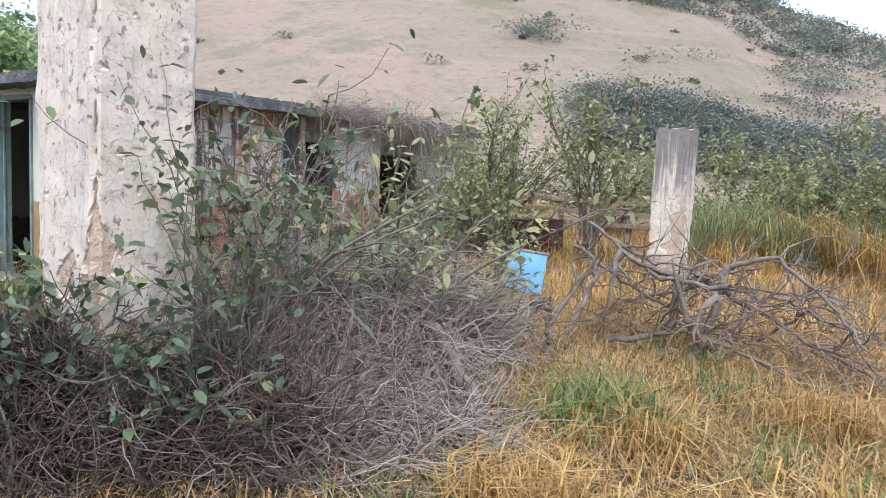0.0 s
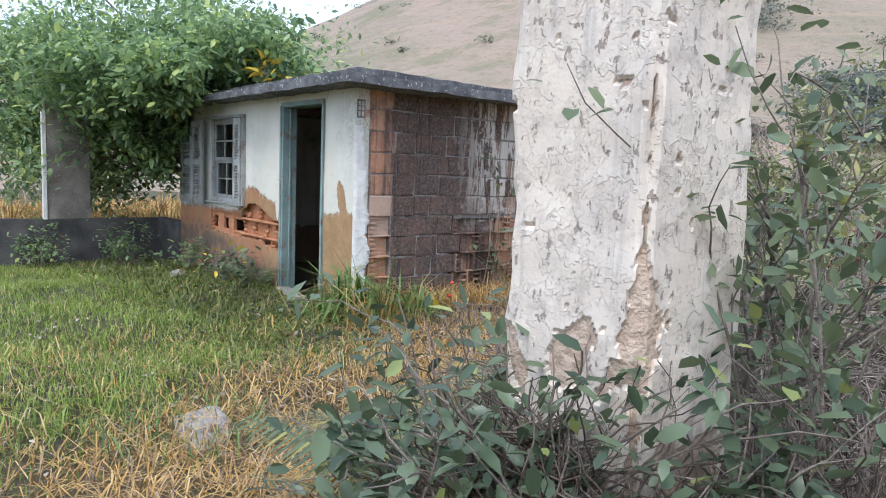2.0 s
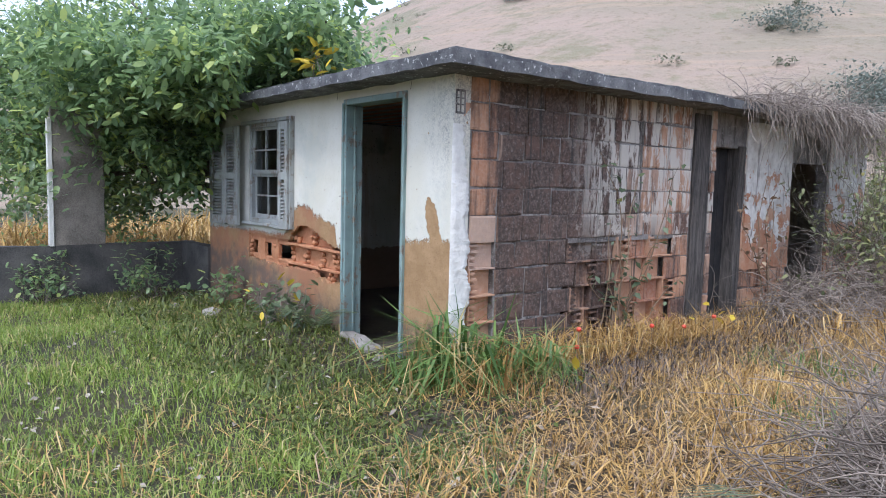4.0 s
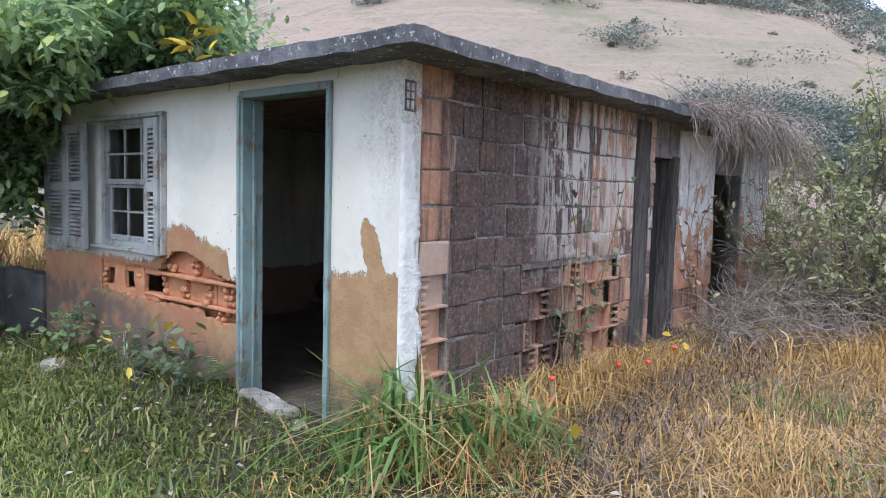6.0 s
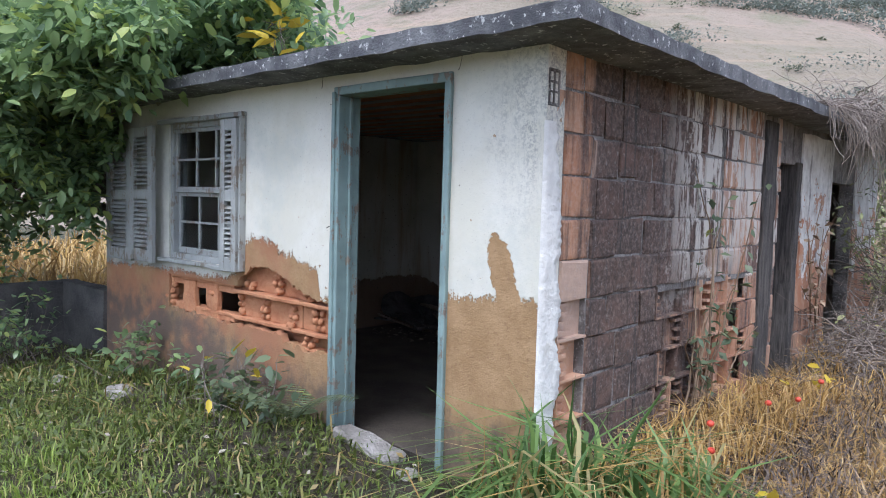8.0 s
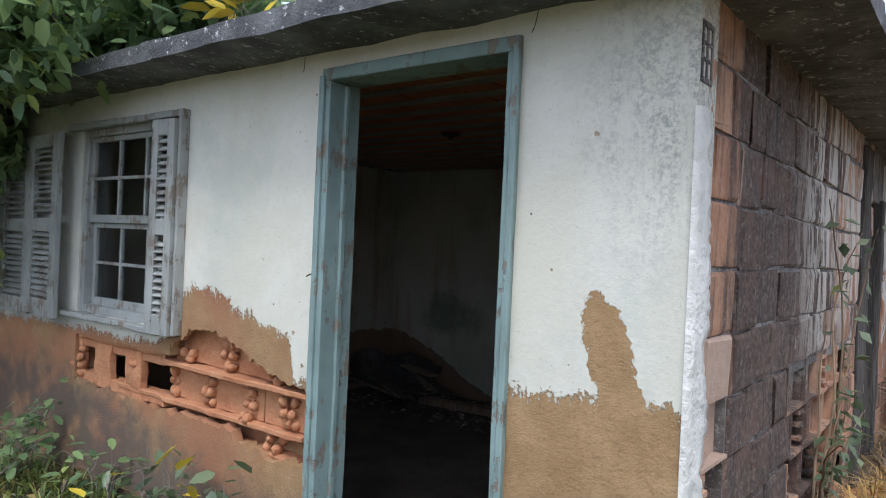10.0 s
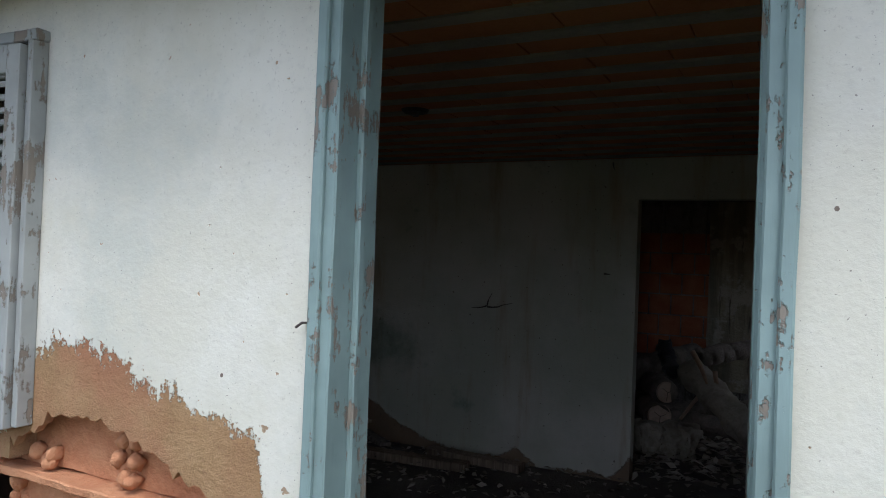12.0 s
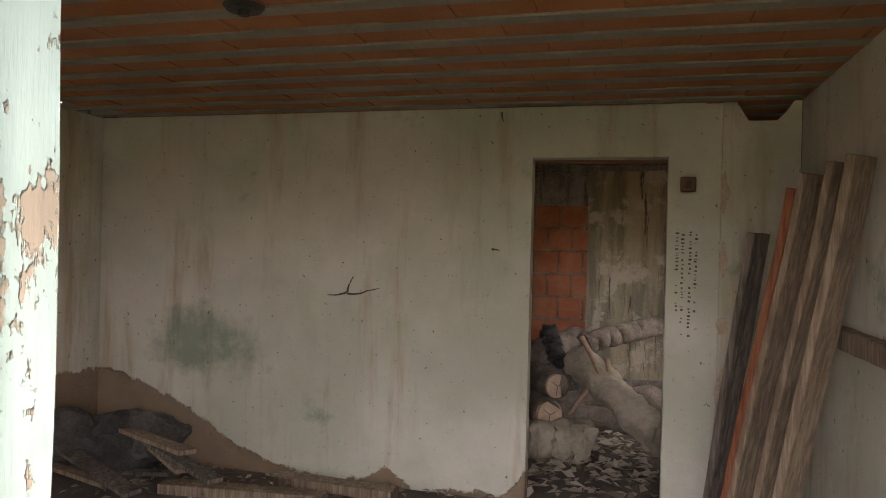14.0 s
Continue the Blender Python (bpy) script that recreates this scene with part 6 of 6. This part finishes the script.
def grass():
    rng = np.random.default_rng(77)
    add = lambda name, me, label, cat="grass": tagged(new(name, me), label, cat, kind="stuff")
    s = scatter(rng, 120000, -14, -3.8, -0.5, 4.0, lambda x, y: green_share(x, y) * (0.35 + 0.65 * wave(x, y, 1.5)) * (1 - 0.85 * soft(y + 0.35 * (wave(x, y, 1.1, 2) - 0.5), 2.4, 3.2)))
    add("lawn_grass", blades("lawn_grass", s, 0.085, 0.0032, M_LAWN, rng, 0.7, 0.6), "short green lawn grass before the house")
    s = scatter(rng, 46000, -14, -5.5, 1.6, 4.0, lambda x, y: green_share(x, y) * soft(y, 2.0, 3.0) * (1 - 0.75 * soft(y, 3.1, 3.7)) * (0.25 + 0.75 * (wave(x, y, 2.6, 6) > 0.42)))
    add("broad_grass", blades("broad_grass", s, 0.075, 0.0048, M_SHADEGREEN, rng, 1.1, 0.9), "short broad-bladed grass before the door, shade put into its colour")
    n = 900
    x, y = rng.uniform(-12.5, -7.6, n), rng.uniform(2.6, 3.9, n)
    add("broad_grass", blades("broad_grass", np.stack([x, y, land(x, y) - 0.01], 1), 0.2, 0.006, M_SHADEGREEN, rng, 1.2, 1.1), "arching broad grass before the front wall")
    s = scatter(rng, 3200, -12.5, -6.2, 2.3, 4.0, lambda x, y: 0 * x + 0.8)
    tagged(new("ground_weeds", leaves("ground_weeds", s + (0, 0, 0.035), 0.05, M_SHADEGREEN, rng, 0.35, 0.55, -0.2)), "small creeping weeds among the grass", "weeds", kind="stuff")
    s = scatter(rng, 9000, -13, -4.5, 0.5, 2.6, lambda x, y: green_share(x, y) * (wave(x, y, 2.3, 1) > 0.62))
    add("lawn_tufts", blades("lawn_tufts", s, 0.17, 0.004, M_LAWN, rng, 0.8, 0.7), "taller tufts in the lawn")
    dry = lambda x, y: (1 - 0.85 * green_share(x, y)) * (0.45 + 0.55 * wave(x, y, 1.2, 3))
    s = scatter(rng, 110000, -7.6, 3.0, -0.5, 9.0, dry)
    add("dry_grass", blades("dry_grass", s, 0.20, 0.0034, M_STRAW, rng, 3.0, 1.4), "matted straw-yellow dry grass")
    s = scatter(rng, 26000, -7.6, 4.0, 7.5, 18.0, dry)
    add("dry_grass", blades("dry_grass", s, 0.34, 0.006, M_STRAW, rng, 1.0, 0.8), "straw-yellow dry grass of the field")
    s = scatter(rng, 26000, -7.5, 3.0, 0.2, 9.0, lambda x, y: (1 - green_share(x, y)) * (wave(x, y, 1.7, 5) > 0.60))
    add("dry_tufts", blades("dry_tufts", s, 0.29, 0.0036, M_STRAW, rng, 1.9, 1.5), "tufts of tall dry grass")
    s = scatter(rng, 16000, -9, 1.5, 0.2, 6.5, lambda x, y: (1 - green_share(x, y)) * (wave(x, y, 1.4, 8) > 0.68))
    add("green_tufts", blades("green_tufts", s, 0.26, 0.0042, M_LUSH, rng, 0.9, 0.8), "green tufts among the dry grass")
    # lush clump at the corner of the house
    for cx, cy, n, h in ((-7.40, 3.82, 110, 0.74), (-7.15, 3.98, 90, 0.66), (-6.95, 4.35, 60, 0.5), (-7.62, 3.85, 30, 0.38), (-7.25, 3.6, 50, 0.42)):
        a, r = rng.uniform(0, 2 * math.pi, n), np.sqrt(rng.uniform(0, 1, n))
        x, y = cx + 0.24 * r * np.cos(a), cy + 0.20 * r * np.sin(a)
        add("corner_grass", blades("corner_grass", np.stack([x, y, land(x, y) - 0.01], 1), h, 0.0105, M_LUSH, rng, 1.0, 1.6), "clump of tall green grass at the house corner")
    n = 160
    x, y = rng.normal(-7.15, 0.22, n), rng.normal(3.95, 0.2, n)
    k = (x > -7.5) | (y < 3.95)
    x, y = x[k], y[k]
    add("corner_straw", blades("corner_straw", np.stack([x, y, land(x, y) - 0.01], 1), 0.55, 0.005, M_STRAW, rng, 1.0, 1.4), "dry stalks in the grass at the house corner")
    # tussocks in the dry yard
    for cx, cy, n, h, m, what in ((-1.55, 4.25, 420, 0.50, M_LUSH, "green and gold tussock before the brush pile"), (-1.3, 4.1, 420, 0.45, M_STRAW, "golden tussock before the brush pile"),
                                  (-1.35, 2.9, 420, 0.42, M_STRAW, "tall golden tussock in the dry yard"), (-0.2, 3.5, 380, 0.42, M_STRAW, "tall golden tussock in the dry yard"),
                                  (0.1, 2.7, 420, 0.40, M_STRAW, "tall golden tussock in the dry yard"), (-0.5, 5.0, 380, 0.45, M_STRAW, "tall golden tussock in the dry yard"),
                                  (-2.9, 7.6, 420, 0.45, M_STRAW, "tall golden tussock in the dry yard"), (0.3, 6.6, 420, 0.5, M_STRAW, "tall golden tussock in the dry yard")):
        x, y = rng.normal(cx, 0.16, n), rng.normal(cy, 0.14, n)
        add("grass_tussock", blades("grass_tussock", np.stack([x, y, land(x, y) - 0.01], 1), h, 0.0045, m, rng, 1.1, 1.4), what)
    n = 1600
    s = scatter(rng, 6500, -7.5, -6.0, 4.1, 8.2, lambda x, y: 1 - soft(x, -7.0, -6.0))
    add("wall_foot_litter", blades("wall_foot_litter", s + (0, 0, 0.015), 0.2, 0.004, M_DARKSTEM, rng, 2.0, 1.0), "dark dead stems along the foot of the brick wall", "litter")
    x, y = rng.uniform(-7.45, -6.9, n), rng.uniform(4.2, 7.2, n)
    add("wall_foot_grass", blades("wall_foot_grass", np.stack([x, y, land(x, y) - 0.01], 1), 0.34, 0.005, M_STRAW, rng, 0.9, 0.8), "dry grass along the foot of the brick wall")
    n = 700
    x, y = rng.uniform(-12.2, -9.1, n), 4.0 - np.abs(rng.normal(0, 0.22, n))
    add("wall_foot_grass", blades("wall_foot_grass", np.stack([x, y, land(x, y) - 0.01], 1), 0.16, 0.005, M_SHADEGREEN, rng, 1.0, 0.9), "grass along the foot of the front wall, shade put into its colour")
    # tall cane grass at the field edge
    n = 9000
    x, y = rng.uniform(-3.4, 4.5, n), rng.uniform(11.8, 14.5, n)
    k = wave(x, y, 1.3, 2) > 0.50
    x, y = x[k], y[k]
    add("cane_grass", blades("cane_grass", np.stack([x, y, land(x, y)], 1), np.where(wave(x, y, 0.8, 4) > 0.5, 1.25, 0.7), 0.008, M_STRAW, rng, 0.8, 0.9), "tall pale cane grass at the field edge")
    n = 6000
    x, y = rng.uniform(-4.2, 5, n), rng.uniform(12.5, 16, n)
    add("cane_grass", blades("cane_grass", np.stack([x, y, land(x, y)], 1), 1.0 + 0.9 * wave(x, y, 0.7, 1), 0.009, M_OLIVE, rng, 0.8, 0.9), "tall green cane grass at the field edge")
    # fallen brown stems and litter
    s = scatter(rng, 12000, -6.5, 2.5, 0.5, 7.5, lambda x, y: 1 - 0.9 * green_share(x, y))
    add("stem_litter", blades("stem_litter", s + (0, 0, 0.02), 0.22, 0.003, M_DRYSTEM, rng, 2.2, 0.9), "fallen brown stems on the ground", "litter")
    s = scatter(rng, 2500, -13, 1.0, 0.5, 6.5, lambda x, y: 0 * x + 0.7)
    tagged(new("leaf_litter", leaves("leaf_litter", s + (0, 0, 0.03), 0.05, M_CHIP, rng, 0.2, 0.5, 0)), "dead leaves lying in the grass", "litter", kind="stuff")
    # backs of the field, behind the house and far off
    s = scatter(rng, 12000, -26, -8, 8, 26, lambda x, y: 0 * x + ((y > 11.1) | (x < -12.6)))
    add("field_grass", blades("field_grass", s, 0.8, 0.016, M_STRAW, rng, 0.8, 0.7), "tall dry grass behind the house")
    s = scatter(rng, 5000, -24, -13.6, -2, 8, lambda x, y: 0 * x + 1)
    add("field_grass", blades("field_grass", s, 0.8, 0.016, M_STRAW, rng, 0.8, 0.7), "tall dry grass behind the low wall")


grass()


# ---- far scrub on the hill ----
def hill_point(az, d):
    return np.array([-4 - d * math.sin(math.radians(az)), 2 + d * math.cos(math.radians(az)), float(hill_height(az, d))])


def far_scrub():
    rng = np.random.default_rng(9)
    spots = []
    for _ in range(520):   # belt at the foot of the hill
        az, d = rng.uniform(-20, 22), rng.uniform(40, 49)
        if az > 16 and rng.random() < 0.6:
            continue
        p, h = hill_point(az, d), rng.uniform(0.7, 1.7)
        spots.append(p + (0, 0, h * 0.35) + np.clip(rng.normal(0, 1, (420, 3)), -1.7, 1.7) * (h * 0.85, h * 0.85, h * 0.34))
    belt = np.concatenate(spots)
    tagged(new("far_woods", leaves("far_woods", belt, 0.21, M_HAZEWOODS, rng, 0.7, 0.7, 0.1)), "scrubby woods along the foot of the hill", "woods", kind="stuff")
    spots = []
    for _ in range(430):   # patches towards the ridge
        az, d = rng.uniform(-16, 47), rng.normal(96, 15)
        p, h = hill_point(az, max(d, 76)), rng.uniform(0.7, 1.7)
        spots.append(p + (0, 0, h * 0.25) + np.clip(rng.normal(0, 1, (190, 3)), -1.4, 1.4) * (h * 1.1, h * 1.1, h * 0.28))
    tagged(new("hill_scrub", leaves("hill_scrub", np.concatenate(spots), 0.36, M_HAZEWOODS, rng, 0.7, 0.7, 0.1)), "scrub patches on the dry hill", "scrub", kind="stuff")
    spots = []
    for _ in range(300):   # hazy thickets on the lower slope
        az, d = rng.uniform(-12, 40), rng.uniform(54, 86)
        if noise.noise(Vector((az * 0.11, d * 0.07, 4.0))) < 0.06:
            continue
        p, h = hill_point(az, d), rng.uniform(0.6, 1.3)
        spots.append(p + (0, 0, h * 0.3) + np.clip(rng.normal(0, 1, (170, 3)), -1.6, 1.6) * (h * 1.2, h * 1.2, h * 0.3))
    tagged(new("hill_thickets", leaves("hill_thickets", np.concatenate(spots), 0.24, M_HAZEWOODS, rng, 0.7, 0.7, 0.1)), "thickets on the lower slope, greyed by painted haze", "scrub", kind="stuff")
    spots = []
    for _ in range(120):   # single low bushes on the slope
        az, d = rng.uniform(-10, 66), rng.uniform(50, 150)
        p, h = hill_point(az, d), rng.uniform(0.3, 0.9)
        spots.append(p + (0, 0, h * 0.35) + np.clip(rng.normal(0, 1, (90, 3)), -1.5, 1.5) * (h * 0.7, h * 0.7, h * 0.3))
    tagged(new("slope_bushes", leaves("slope_bushes", np.concatenate(spots), 0.22, M_FARBUSH, rng, 0.7, 0.7, 0.1)), "low bushes scattered on the dry slope", "scrub", kind="stuff")


far_scrub()


def far_pole(az, d, h, label):
    p = hill_point(az, d)
    ob = thing("utility_pole", label, "pole", tuple(p), "poles on the hill")
    under(new("mast", tubes("mast", [(np.array([(0, 0, -1), (0, 0, h * 0.5), (0, 0, h)]), [0.16, 0.14, 0.11])], M_TIMBER, 8)), ob)
    part("crossarm", boxes_bm([(-0.9, 0.9, -0.08, 0.08, h - 0.7, h - 0.55)]), M_TIMBER, ob)


far_pole(50.2, 165, 9, "far wooden utility pole on the dry hill")
far_pole(25.0, 80, 9, "wooden utility pole on the dry slope")


# ---- bricks of the side wall ----
def brick_mesh(w, h, rng):
    """A solid brick face with chipped corners."""
    j = lambda s: rng.normal(0, s)
    x0, x1 = -0.022, 0.0
    c = [(-w / 2, 0), (w / 2, 0), (w / 2, h), (-w / 2, h)]
    v = [(x0, y, z) for y, z in c] + [(x1 - 0.006 + j(0.0015), y * 0.99 + j(0.005), z * 0.98 + j(0.005)) for y, z in c]
    v += [(x1 + j(0.0025), y * 0.90 + j(0.007), 0.014 + z * 0.86 + j(0.006)) for y, z in c]
    f = []
    for a in (0, 4):
        for i in range(4):
            k = (i + 1) % 4
            f.append((a + i, a + k, a + 4 + k, a + 4 + i))
    f.append((8, 9, 10, 11))
    return solid("brick", v, f, M_BRICK)


def broken_mesh(w, h, rng):
    """A hollow brick whose face has gone: webs round an open cell, with stubs of ribs."""
    bm = bmesh.new()
    add_box(bm, -0.085, -rng.uniform(0.0, 0.008), -w / 2, w / 2, 0, 0.012)
    add_box(bm, -0.085, -rng.uniform(0.0, 0.015), -w / 2, -w / 2 + 0.012, 0.012, h)
    add_box(bm, -0.094, -rng.uniform(0.045, 0.075), -w / 2 + 0.012, w / 2, 0.012, h)
    s = rng.choice((-1, 1))
    n = rng.integers(3, 5)
    for k in range(n):
        z = 0.02 + (h - 0.02) * (k + 0.5) / n
        a, b = (w / 2 - rng.uniform(0.05, 0.09), w / 2) if s > 0 else (-w / 2 + 0.012, -w / 2 + rng.uniform(0.06, 0.10))
        add_box(bm, -0.06, -rng.uniform(0.008, 0.022), a, b, z - 0.009, z + 0.009)
    me = bpy.data.meshes.new("broken_brick")
    bm.to_mesh(me)
    bm.free()
    me.materials.append(M_BROKEN)
    return me


def side_bricks():
    rng = np.random.default_rng(41)
    widths = (0.20, 0.27, 0.32, 0.38)
    whole = {w: [brick_mesh(w - 0.010, 0.196, rng) for _ in range(7)] for w in widths}
    broken = {w: [broken_mesh(w - 0.006, 0.203, rng) for _ in range(5)] for w in widths}
    for r in range(11):
        z = 0.115 + 0.205 * r
        for y0, y1 in ((4.20, 7.0), (7.31, 7.41), (7.97, 8.99), (9.95, 10.97)):
            if y0 < 5:
                y0 = 4.20 if z < 1.8 else 4.10
            y = y0
            while y < y1 - 0.06:
                w = widths[int(rng.integers(0, 4))] if y > y0 + 0.01 or y0 > 5 else (0.27 if z < 1.2 else rng.choice((0.2, 0.27, 0.32)))
                if y + w > y1:
                    w = y1 - y
                pick = min(widths, key=lambda a: abs(a - w))
                mid = y + w / 2
                hole = (5.22 < mid - w / 2 and mid + w / 2 < 6.88 and 0.24 < z < 1.0) or (y == 4.20 and mid + w / 2 < 4.48 and 0.2 < z < 0.95)
                me = (broken if hole else whole)[pick][int(rng.integers(0, 5 if hole else 7))]
                if not (y0 > 7.9 and z > 0.95 and rng.random() < 0.75) and z + 0.19 < 2.36:
                    o = new("broken_brick" if hole else "brick", me)
                    o.parent = wall_side
                    o.location = ((-7.556 if hole else -7.563) + rng.normal(0, 0.003), mid, z + (0.0 if hole else rng.normal(0, 0.003)))
                    o.scale = (1, (w - 0.012) / (pick - 0.012), 1)
                y += w


side_bricks()
